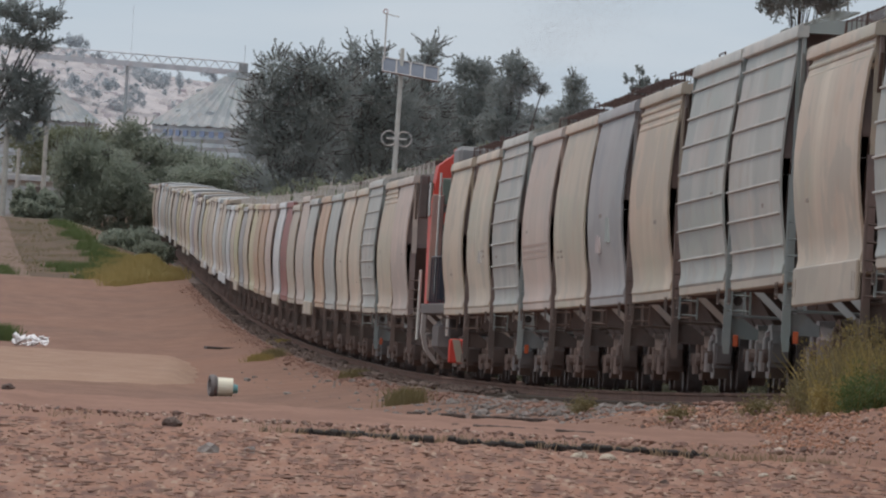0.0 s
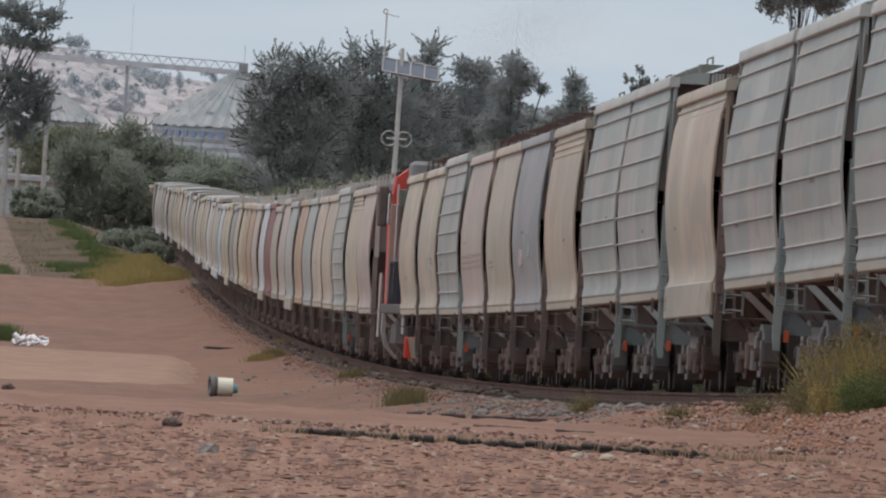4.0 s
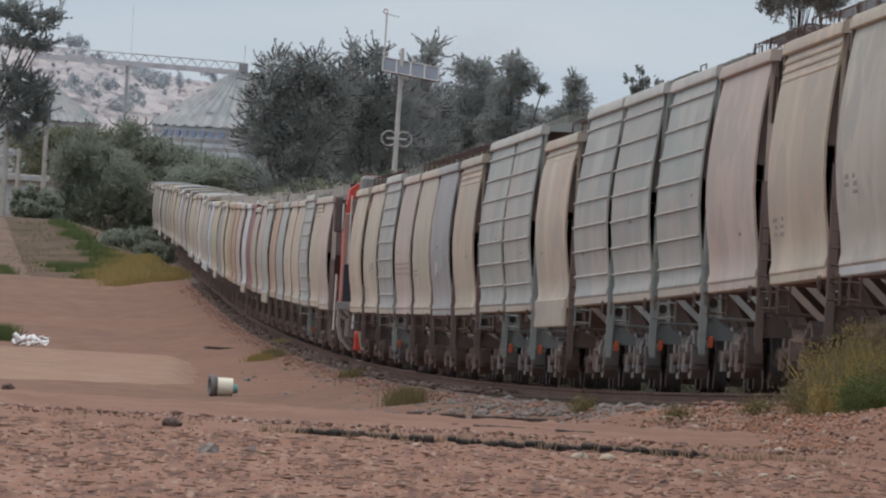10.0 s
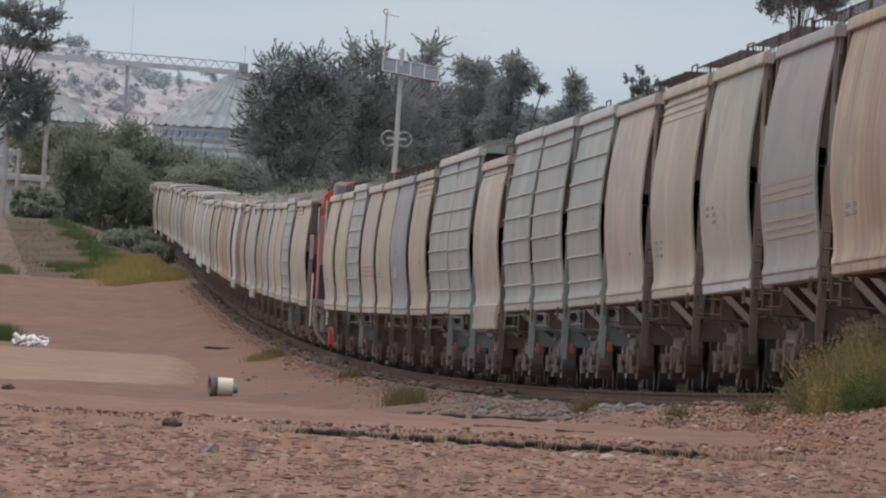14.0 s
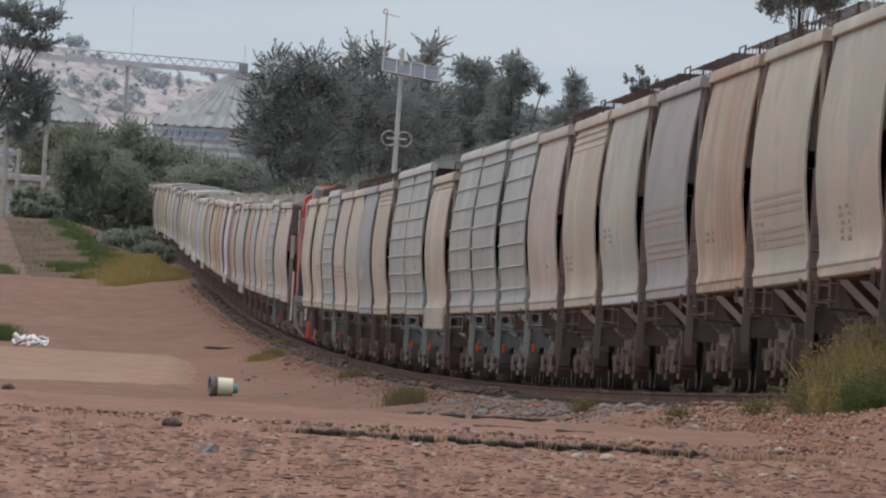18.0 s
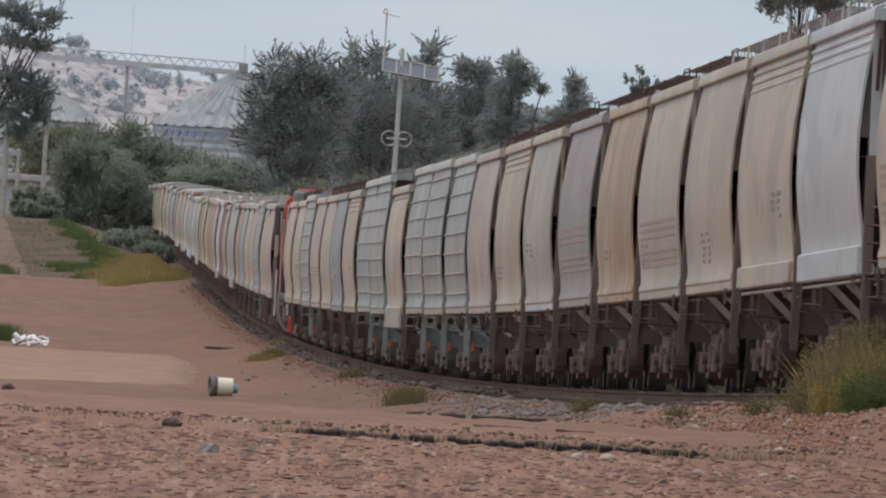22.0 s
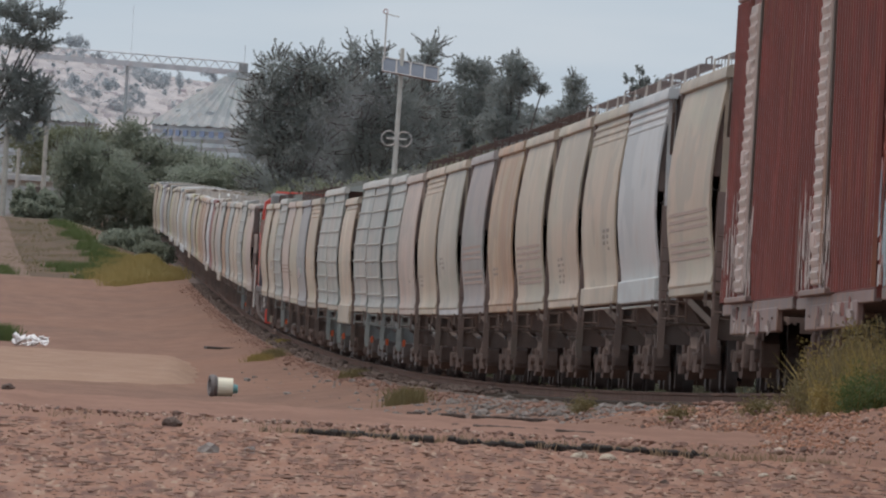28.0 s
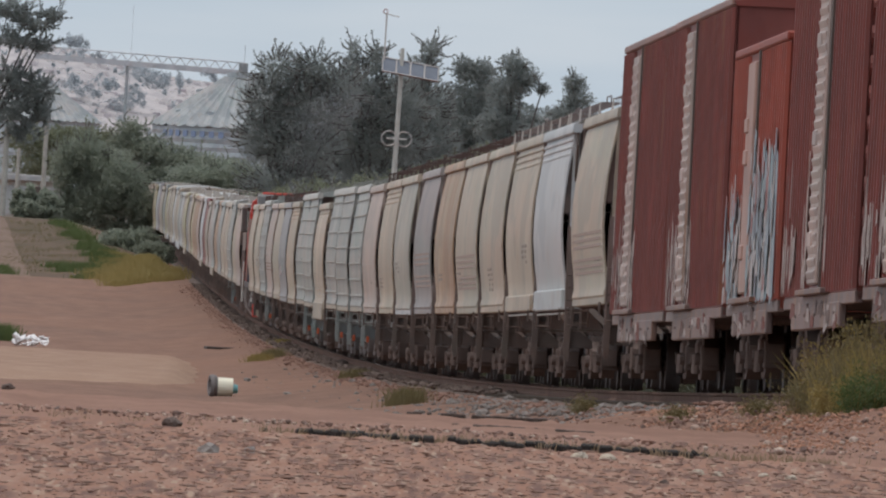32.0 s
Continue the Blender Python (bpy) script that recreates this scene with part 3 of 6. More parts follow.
    if style.get("ribs"):
        zs = [eave - 0.35 - 0.385 * i for i in range(7)]
        prof = profile_side(eave)
        for z in zs:
            x = float(np.interp(z, [p[1] for p in prof], [p[0] for p in prof]))
            for s in (-1, 1):
                shared("side_rib", ("rib", key), lambda bm: box(bm, -0.02, 0.02, 0.03 - h, h - 0.03, -0.013, 0.013, 0.005), CREAMRIB, car, pose(s * (x + 0.012), 0, z))
    if style.get("step"):
        for i in range(3):
            for s in (-1, 1):
                shared("top_ridge", ("ridge", key), lambda bm: box(bm, -0.035, 0.035, 0.03 - h, h - 0.03, -0.034, 0.034, 0.02), body, car, pose(s * (1.538 + 0.013 * i), 0, eave - 0.26 - 0.115 * i))
    rnd = random.Random(style.get("seed", 0))
    if grade > 1:
        rows = style.get("marks", 1)
        col, up = rnd.uniform(-5.5, 5.0), rnd.uniform(1.9, 2.7)
        for i in range(rows):
            y, z = col + rnd.uniform(-0.3, 0.3) + 1.6 * (i % 2) * (rows > 2), up - 0.09 * (i // 2)
            w, q = rnd.uniform(0.25, 0.6), rnd.uniform(0.018, 0.032)
            prof = profile_side(eave)
            xs = float(np.interp(z, [p[1] for p in prof], [p[0] for p in prof]))
            shared("faded_lettering_bar", ("mark", style.get("seed", 0), i), lambda bm: box(bm, -xs - 0.003, -xs + 0.01, y - w, y + w, z - q, z + q), MARK, car, None, "faded dark lettering")
    for i, (y, z, w, q, m) in enumerate(style.get("patches", ())):
        shared("paint_patch", ("patch", style.get("seed", 0), i), lambda bm: loft(bm, [[(x, y - w, z - q), (x, y + w * 0.8, z - q * 0.9), (x, y + w, z + q), (x, y - w * 0.7, z + q * 0.85)] for x in (-1.692 - 0.0005 * i, -1.66)], close=True), m, car, None, "faded patch of other paint")
    if style.get("stripes"):
        for z in style["stripes"]:
            for i in range(3):
                for s in (-1, 1):
                    shared("painted_stripe", "stripe", lambda bm: box(bm, -0.003, 0.003, -6.6, 6.6, -0.023, 0.023), STRIPE, car, pose(s * (0.001 + float(np.interp(z - 0.10 * i, [p[1] for p in profile_side(eave)], [p[0] for p in profile_side(eave)]))), 0, z - 0.10 * i), "faded brown stripe")
    if grade > 1:
        walkmat = style.get("decking", ROOFDARK)
        barmat = style.get("bars", ROOFDARK)

        top = style.get("lift", 0.34)

        def lattice(bm):
            for x in (-0.14, 0.14):
                box(bm, x - 0.008, x + 0.008, -h - 0.3, h + 0.3, eave + top - 0.018, eave + top)
            for i in range(int((2 * h + 0.6) / 0.5)):
                y = -h - 0.25 + i * 0.5
                box(bm, -0.14, 0.14, y - 0.02, y + 0.02, eave + top - 0.008, eave + top)
        for x in (-0.98, 0.98):
            shared("running_board", ("board", key, top), lattice, walkmat, car, pose(x, 0, 0), "see-through running board")

        def bars(bm):
            for i in range(14):
                y = -h + i * 2 * h / 13
                box(bm, -0.005, 0.005, y - 0.02, y + 0.02, eave + 0.04, eave + top)
        tagged(shared("walkway_grille", ("grille", key, top), bars, barmat, car, pose(-1.14, 0, 0)), kind="stuff")
        if style.get("ribs"):
            shared("trough_hatch", ("hatch", key), lambda bm: box(bm, -0.5, 0.5, -h + 0.4, h - 0.4, eave + 0.06, eave + 0.16, 0.03), roof_mat, car)
        elif style.get("airy"):
            shared("trough_hatch", ("hatch", key), lambda bm: box(bm, -0.5, 0.5, -h + 0.4, h - 0.4, eave + 0.08, eave + 0.2, 0.03), roof_mat, car)
            shared("walkway_handrail", ("wrail", key), lambda bm: rail_bar(bm, [(-1.14, -h - 0.3, eave + 0.17), (-1.14, h + 0.3, eave + 0.17)], 0.012, 4), barmat, car)
        else:
            shared("hatch_coaming", ("coaming", key), lambda bm: box(bm, -0.85, 0.85, -h + 0.2, h - 0.2, eave + 0.03, eave + 0.08, 0.03), walkmat, car)
            shared("trough_hatch", ("hatch", key), lambda bm: box(bm, -0.5, 0.5, -h + 0.4, h - 0.4, eave + 0.07, eave + 0.15, 0.03), roof_mat, car)
        for i in range(4):
            y = -h + 0.1 + i * (2 * h - 0.2) / 3
            shared("walkway_bracket", ("bracket", key, top), lambda bm: loft(bm, [[(-0.05, q, eave + 0.02), (0.0, q, eave + 0.02), (0.0, q, eave + top), (-0.02, q, eave + top)] for q in (-0.05, 0.05)], close=True), style.get("brackets", barmat), car, pose(-1.14, y, 0))
        shared("roof_handrail", ("rail", key, top), lambda bm: rail_bar(bm, [(-1.0, -h - 0.6, eave + top), (-1.0, -h - 0.6, eave + top + 0.10), (-1.0, -h + 1.4, eave + top + 0.10), (-1.0, -h + 1.4, eave + top)], 0.012, 4), walkmat, car)
    return car


CREAMRIB = paint("pale_rib_paint", (0.45, 0.435, 0.40), streak=0.4)


def boxcar(style):
    body, L, H = style["body"], style["half"], style.get("tall", 5.12)
    car = empty("box_car", label=style["label"], category="box car", group="box cars at the tail of the train")
    dy = style["door"]
    for s in (-1, 1):
        shared("side_wall", ("bside", s, L), lambda bm: box(bm, s * 1.46, s * 1.52, -L, L, 1.10, H, 0.01), body, car)
        n = int(2 * L / 0.62)
        for i in range(n + 1):
            y = -L + 0.05 + i * (2 * L - 0.1) / n
            if -2.4 < y - dy < 1.2:
                continue
            shared("side_post", ("post", H), lambda bm: plate_profile(bm, H), body, car, pose(s * 1.52, y, 0, 0, 0, 0 if s > 0 else 180))
        d = shared("door", ("door", s, H), lambda bm: box(bm, s * 1.53, s * 1.585, -1.05, 1.05, 1.22, H - 0.22, 0.02), style.get("doormat", PALE), car, pose(0, dy, 0), "pale smooth sliding door" if style.get("smooth_door") else "pale ribbed sliding door")
        for i in range(0 if style.get("smooth_door") else 24):
            z = 1.36 + i * (H - 1.72) / 23
            shared("door_rib", "doorrib", lambda bm: loft(bm, [[(0, yy, -0.085), (0.009, yy, -0.066), (0.018, yy, -0.030), (0.024, yy, 0.0), (0.020, yy, 0.016), (0.0, yy, 0.028)] for yy in (-1.0, 1.0)], close=True), style.get("doormat", PALE), d, pose(s * 1.580, 0, z, 0, 0, 0 if s > 0 else 180))
        for z in (1.75, 2.95, H - 1.02):
            shared("door_lock_plate", "doorlock", lambda bm: box(bm, -0.03, 0.034, -1.04, -0.1, -0.10, 0.10, 0.02), style.get("doormat", PALE), d, pose(s * 1.575, 0, z, 0, 0, 0 if s > 0 else 180))
        shared("door_track", ("dtrack", s), lambda bm: box(bm, s * 1.50, s * 1.63, -3.6, 3.0, 1.10, 1.17, 0.01), BOXSILL, car, pose(0, dy, 0))
        # near-black post and panel put the door gap's shade into colour
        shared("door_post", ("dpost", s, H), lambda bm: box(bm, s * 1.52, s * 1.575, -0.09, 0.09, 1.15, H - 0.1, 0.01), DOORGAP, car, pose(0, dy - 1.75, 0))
        shared("door_recess_panel", ("drecess", s, H), lambda bm: box(bm, s * 1.50, s * 1.54, -2.3, -1.07, 1.2, H - 0.14), DOORGAP, car, pose(0, dy, 0), "dark panel standing in for the shaded gap beside the door")
        shared("side_sill", ("bsill", s, L), lambda bm: (box(bm, s * 1.44, s * 1.53, -L, L, 0.96, 1.10, 0.01), box(bm, s * 1.45, s * 1.54, -L * 0.62, L * 0.72, 0.70, 1.0, 0.015)), style.get("sill", BOXSILL), car)
        for i in range(5):
            y = -L * 0.5 + i * L * 1.1 / 4
            shared("sill_bolt_plate", "sillbolt", lambda bm: box(bm, -0.012, 0.012, -0.16, 0.16, -0.016, 0.016, 0.004), BOLT, car, pose(s * 1.542, y, 0.87), "dark bolt plate")
        shared("roof_eave", ("beave", s, L), lambda bm: box(bm, s * 1.45, s * 1.575, -L - 0.03, L + 0.03, H - 0.10, H + 0.01, 0.02), BOXEAVE if body is BROWN else body, car)

    def roof(bm):
        ring = [(-1.55, H - 0.03), (-0.8, H + 0.0), (0, H + 0.02), (0.8, H + 0.0), (1.55, H - 0.03), (1.5, H - 0.1), (-1.5, H - 0.1)]
        loft(bm, [[(x, y, z) for x, z in ring] for y in (-L - 0.05, L + 0.05)], close=True)
        for i in range(int(2 * L / 1.1)):
            y = -L + 0.5 + i * 1.1
            box(bm, -1.4, 1.4, y - 0.05, y + 0.05, H - 0.03, H + 0.035)
    shared("roof", ("broof", L), roof, body, car)
    for e in (-1, 1):
        turn = pose(0, 0, 0, 0, 0, 0 if e > 0 else 180)

        def end(bm):
            wave = [(L - 0.06, 1.0), (L, 1.0)]
            for i in range(int((H - 1.4) / 0.34)):
                z = 1.25 + i * 0.34
                wave += [(L, z - 0.12), (L + 0.07, z - 0.03), (L + 0.07, z + 0.03), (L, z + 0.12)]
            wave += [(L, H), (L - 0.06, H)]
            loft(bm, [[(x, y, z) for y, z in wave] for x in (-1.5, 1.5)], close=True)
        shared("corrugated_end", ("bend", L), end, body, car, turn)

        def ladder(bm):
            for z in np.arange(1.2, 2.6, 0.36):
                tube(bm, (0, L - 0.7, z), (0, L - 0.15, z), 0.014, seg=5)
            for y in (L - 0.7, L - 0.15):
                tube(bm, (0, y, 1.12), (0, y, 2.6), 0.012, seg=5)
        for x in (-1.55, 1.55):
            shared("end_ladder", ("bladder", L), ladder, UNDER, car, turn @ pose(x, 0, 0))
        truck(car, e * (L - 2.0), UNDER)
        shared("coupler", "coupler", lambda bm: (box(bm, -0.12, 0.12, 0, 0.75, -0.14, 0.14, 0.02), box(bm, -0.2, 0.2, 0.55, 0.85, -0.2, 0.2, 0.05)), BLACK, car, turn @ pose(0, L, 0.87))
    shared("centre_sill", ("bcsill", L), lambda bm: (box(bm, -0.35, 0.35, -L, L, 0.6, 1.1, 0.02), box(bm, -1.4, 1.4, -L, L, 1.0, 1.1)), UNDER, car)
    scuff = plain("scuffed_pale_paint", (0.50, 0.41, 0.375), 0.8, 0, 0.6, 6.0)
    rnd = random.Random(int(L * 10))

    def drip(bm, y, z, w, q, x0):
        """A ragged upright smear of paint: wide below, drawn out to a point above."""
        a, b = rnd.uniform(-0.2, 0.2) * w, rnd.uniform(0.7, 1.0)
        loft(bm, [[(x, y - w, z), (x, y + w, z + rnd.uniform(-0.1, 0.1)), (x, y + w * b, z + q * 0.6), (x, y + a + w * 0.6, z + q), (x, y + a - w * 0.5, z + q * 0.93), (x, y - w * b, z + q * 0.7)] for x in (x0, x0 + 0.004)], close=True)
    for i in range(36):
        y, z = rnd.choice((rnd.uniform(L - 3.5, L - 0.3), rnd.uniform(dy - 3.5, dy - 1.3), rnd.uniform(dy + 1.2, dy + 2.6))), 1.12 + abs(rnd.gauss(0, 0.4))
        w, q = rnd.uniform(0.04, 0.16), rnd.uniform(0.15, 0.8)
        shared("paint_scuff", ("scuff", i, L), lambda bm: drip(bm, y, z, w, q, -1.582 - 0.0003 * i), scuff, car, None, "pale scuffed paint")
    for i in range(16):
        y, z = rnd.uniform(-L * 0.6, L * 0.7), 0.70 + rnd.uniform(0.0, 0.2)
        w, q = rnd.uniform(0.15, 0.6), rnd.uniform(0.06, 0.2)
        shared("sill_scuff", ("sscuff", i, L), lambda bm: drip(bm, y, z, w, q, -1.545 - 0.0003 * i), (scuff, BOLT, BODYRED)[i % 3], car, None, "chipped and scuffed sill paint")
    if style.get("tag"):
        rnd = random.Random(5)
        inks = [plain("faded_blue_spray_paint", (0.36, 0.41, 0.45), 0.7, 0, 0.5, 6.0), plain("white_spray_paint", (0.50, 0.46, 0.45), 0.7, 0, 0.4, 6.0), plain("faded_teal_spray_paint", (0.29, 0.38, 0.41), 0.7, 0, 0.5, 6.0), plain("faded_rose_spray_paint", (0.40, 0.20, 0.19), 0.7, 0, 0.5, 6.0), plain("grey_spray_paint", (0.24, 0.24, 0.27), 0.7, 0, 0.5, 6.0)]
        fields = [(-L + 1.0 + i * 0.78, 0.42, 1.14, 1.55 + 0.45 * rnd.random()) for i in range(int((dy - 1.5 + L - 1.0) / 0.78))] + [(dy + 1.7 + i * 0.8, 0.42, 1.12, 0.7 + 0.8 * rnd.random()) for i in range(int((L - dy - 2.2) / 0.8))]
        for i, (y, w, z, q) in enumerate(fields):
            shared("spray_paint_field", ("field", i), lambda bm: drip(bm, y, z, w, q, -1.5815), inks[(0, 1, 2, 1, 0)[i % 5]], car, None, "broad faded field of pale spray paint")
        spots = [(rnd.uniform(-L + 1.0, dy - 1.3), 1.15 + 1.7 * rnd.random()) for _ in range(80)] + [(rnd.uniform(dy + 1.5, L - 0.3), 1.12 + 1.1 * rnd.random() ** 1.4) for _ in range(30)]
        for i, (y, z) in enumerate(spots):
            w, q = rnd.uniform(0.10, 0.28), rnd.uniform(0.18, 0.6)
            shared("spray_paint_stroke", ("tag", i), lambda bm: drip(bm, y, z, w, q, -1.584 - 0.0004 * i), inks[(i * 7 // 3) % 5 if i % 3 else i % 2], car, None, "faded spray-painted drip")
    return car


def plate_profile(bm, H):
    loft(bm, [[(0, -0.07, z), (0.055, -0.05, z), (0.055, 0.05, z), (0, 0.07, z)] for z in (1.12, H - 0.12)], close=True)


def locomotive():
    """A six-axle road engine, its long hood towards the tail and its cab towards the head of the train."""
    car = empty("locomotive", label="red and dark blue diesel locomotive coupled mid-train", category="locomotive")
    H = 4.66

    def cab(bm):
        ring = [(-1.52, 1.5), (-1.55, 3.6), (-1.45, 4.35), (-1.05, H), (1.05, H), (1.45, 4.35), (1.55, 3.6), (1.52, 1.5)]
        loft(bm, [[(x, y, z) for x, z in ring] for y in (4.6, 7.4)], close=True)
    part("cab", _bm(cab), LOCO_RED, car)
    part("cab_roof_cap", _bm(lambda bm: box(bm, -1.1, 1.1, 4.5, 7.5, H - 0.03, H + 0.07, 0.03)), LOCO_RED, car)
    for s in (-1, 1):
        part("rear_window", _bm(lambda bm: box(bm, s * 0.98, s * 1.36, 4.54, 4.62, 3.55, 4.1, 0.02)), GLASS, car, "dusty cab window")
        part("rear_wall_panel", _bm(lambda bm: box(bm, s * 0.95, s * 1.42, 4.53, 4.62, 1.6, 3.15, 0.02)), LOCO_BLUE, car, "dark blue cab wall panel")
        part("rear_corner_panel", _bm(lambda bm: box(bm, s * 1.30, s * 1.545, 4.50, 4.60, 1.55, 3.75, 0.02)), paint("sun_faded_pink_paint", (0.40, 0.24, 0.20), (0.25, 0.12, 0.10), 0.5), car, "sun-faded pinkish corner panel")
        part("rear_wall_band", _bm(lambda bm: box(bm, s * 0.95, s * 1.30, 4.515, 4.60, 3.17, 3.38, 0.02)), LOCO_RED, car, "bright red band across the cab wall")
        part("rear_dark_band", _bm(lambda bm: box(bm, s * 0.95, s * 1.30, 4.515, 4.60, 3.39, 3.54, 0.02)), BLACK, car, "black band under the cab window")
        part("side_window", _bm(lambda bm: box(bm, s * 1.52, s * 1.58, 5.2, 6.8, 3.3, 4.0, 0.02)), GLASS, car)
        part("mirror", _bm(lambda bm: box(bm, s * 1.60, s * 1.80, 5.4, 5.6, 3.25, 4.15, 0.03)), BLACK, car, "black cab side mirror")
        part("windshield", _bm(lambda bm: box(bm, s * 0.2, s * 1.2, 7.37, 7.44, 3.5, 4.15, 0.02)), GLASS, car)
    part("nose", _bm(lambda bm: box(bm, -1.0, 1.0, 7.3, 9.8, 1.5, 3.2, 0.15)), LOCO_RED, car)
    part("long_hood", _bm(lambda bm: box(bm, -0.95, 0.95, -10.6, 4.6, 1.5, 4.2, 0.1)), LOCO_BLUE, car)
    part("radiator_wing", _bm(lambda bm: box(bm, -1.40, 1.40, -9.8, -5.6, 3.85, 4.64, 0.08)), paint("engine_roof_grey", (0.17, 0.17, 0.17), (0.06, 0.055, 0.05), 0.5), car, "grimy grey radiator housing")
    part("hood_roof", _bm(lambda bm: (box(bm, -0.85, 0.85, -5.5, 4.4, 4.2, 4.5, 0.06), tube(bm, (0, -1, 4.5), (0, -1, 4.58), 0.35, seg=12))), ROOFDARK, car)
    part("deck", _bm(lambda bm: box(bm, -1.52, 1.52, -11.8, 11.6, 1.28, 1.50, 0.03)), BLACK, car)
    part("fuel_tank", _bm(lambda bm: box(bm, -1.42, 1.42, -2.6, 3.0, 0.38, 1.28, 0.25)), BLACK, car)
    part("coupler", _bm(lambda bm: box(bm, -0.13, 0.13, -12.7, -11.6, 0.72, 1.0, 0.03)), BLACK, car)
    part("front_coupler", _bm(lambda bm: box(bm, -0.13, 0.13, 11.5, 13.2, 0.72, 1.0, 0.03)), BLACK, car)
    white = plain("white_handrail_paint", (0.6, 0.58, 0.54), 0.5)
    for s in (-1, 1):
        part("corner_handrail", _bm(lambda bm: rail_bar(bm, [(s * 1.47, -11.7, 0.85), (s * 1.47, -11.7, 2.3), (s * 1.40, -10.7, 2.5)], 0.035, 6)), white, car, "white handrail")
        part("cab_handrail", _bm(lambda bm: rail_bar(bm, [(s * 1.60, 8.6, 0.75), (s * 1.60, 8.6, 2.2)], 0.035, 6)), white, car, "white handrail")
        part("cab_grab_rail", _bm(lambda bm: rail_bar(bm, [(s * 1.40, 4.45, 1.7), (s * 1.40, 4.45, 4.2)], 0.025, 6)), white, car, "white grab rail")
        part("walkway_handrail", _bm(lambda bm: (tube(bm, (s * 1.48, -10.5, 2.45), (s * 1.48, 4.4, 2.45), 0.02, seg=5), [tube(bm, (s * 1.48, y, 1.5), (s * 1.48, y, 2.45), 0.02, seg=5) for y in np.arange(-10.5, 4.4, 2.1)])), LOCO_BLUE, car)
        part("step_well", _bm(lambda bm: sheet_xz(bm, [(s * 1.54, 1.3), (s * 1.55, 0.9), (s * 1.46, 0.55), (s * 1.22, 0.28)], 7.4, 8.3, 0.09)), paint("grey_step_paint", (0.36, 0.33, 0.31)), car, "grey cab steps")
    for s in (-1, 1):
        part("pilot_plate", _bm(lambda bm: box(bm, s * 0.75, s * 1.42, -12.0, -11.8, 0.32, 0.80, 0.03)), LOCO_RED, car)
    for x in (-1.36, -1.08, 0.80, 1.08):
        part("pilot_stripe", _bm(lambda bm: plate_xz(bm, [(x, 0.79), (x + 0.15, 0.79), (x + 0.26, 0.34), (x + 0.11, 0.34)], -12.01, 0.03)), CREAM, car, "white warning stripe")
    for y in (-8.0, 7.0):
        truck(car, y - 0.9, UNDER)
        truck(car, y + 0.9, UNDER)
    return car


def _bm(make):
    bm = bmesh.new()
    make(bm)
    return bm


def exhaust_smoke():
    """Thin exhaust over the engine's stack: puffs of fine soot and steam drifting back over the train."""
    haze = plain("thin_exhaust_haze", (0.50, 0.505, 0.54), 1.0, 0, 0.2, 2.0, 0.0)
    t = empty("exhaust_smoke", label="thin blue-grey exhaust smoke drifting over the locomotive", category="smoke")
    rng = np.random.default_rng(90)
    for x, y, z, r, n in ((0.0, -1.5, 4.9, 0.20, 1500), (0.2, -2.2, 5.8, 0.32, 2600), (0.45, -3.2, 6.9, 0.45, 4200), (0.8, -4.5, 7.6, 0.55, 6200), (1.4, -6.0, 7.9, 0.60, 6200), (2.0, -8.0, 8.0, 0.50, 3000)):
        p = rng.normal(size=(n, 3)) * r * np.array([1.0, 1.6, 0.8])
        a = rng.normal(size=(n, 3))
        a /= np.linalg.norm(a, axis=1)[:, None]
        b = np.cross(a, rng.normal(size=(n, 3)))
        b /= np.linalg.norm(b, axis=1)[:, None] + 1e-9
        q = rng.uniform(0.003, 0.006, (n, 1))
        v = np.stack([p - a * q, p - b * q, p + a * q, p + b * q], axis=1).reshape(-1, 3)
        puff = cards_mesh("puff", v, np.arange(len(v)).reshape(-1, 4), haze, t)
        puff.matrix_basis = pose(x, y, z)
        tagged(puff, kind="stuff")
    return t


# Cars behind the locomotive in order, then those ahead of it.
L_TAN = "tan covered hopper with rounded grimy sides on the rails"
L_GREY = "light grey covered hopper with pale horizontal side ribs"
L_STEP = "beige covered hopper with ridges under its eave"
L_DEEP = "beige covered hopper with deep side-sill skirt"
L_STRIPE = "faded beige covered hopper with brown side stripes"
RIBBED = dict(body=GREY, trim=GREYGREEN, eavemat=CREAMRIB, sillmat=CREAM, lift=0.19, under=UNDERGREY, stay=paint("grey_green_slope_stay", (0.42, 0.415, 0.395), (0.20, 0.18, 0.17), 0.4), ribs=True, decking=plain("grey_green_running_board", (0.19, 0.18, 0.155), 0.8), bars=plain("grey_walkway_bracket_steel", (0.26, 0.255, 0.23), 0.8), dots=True, litetruck=True, roof=GREYGREEN, half=7.5, label=L_GREY)
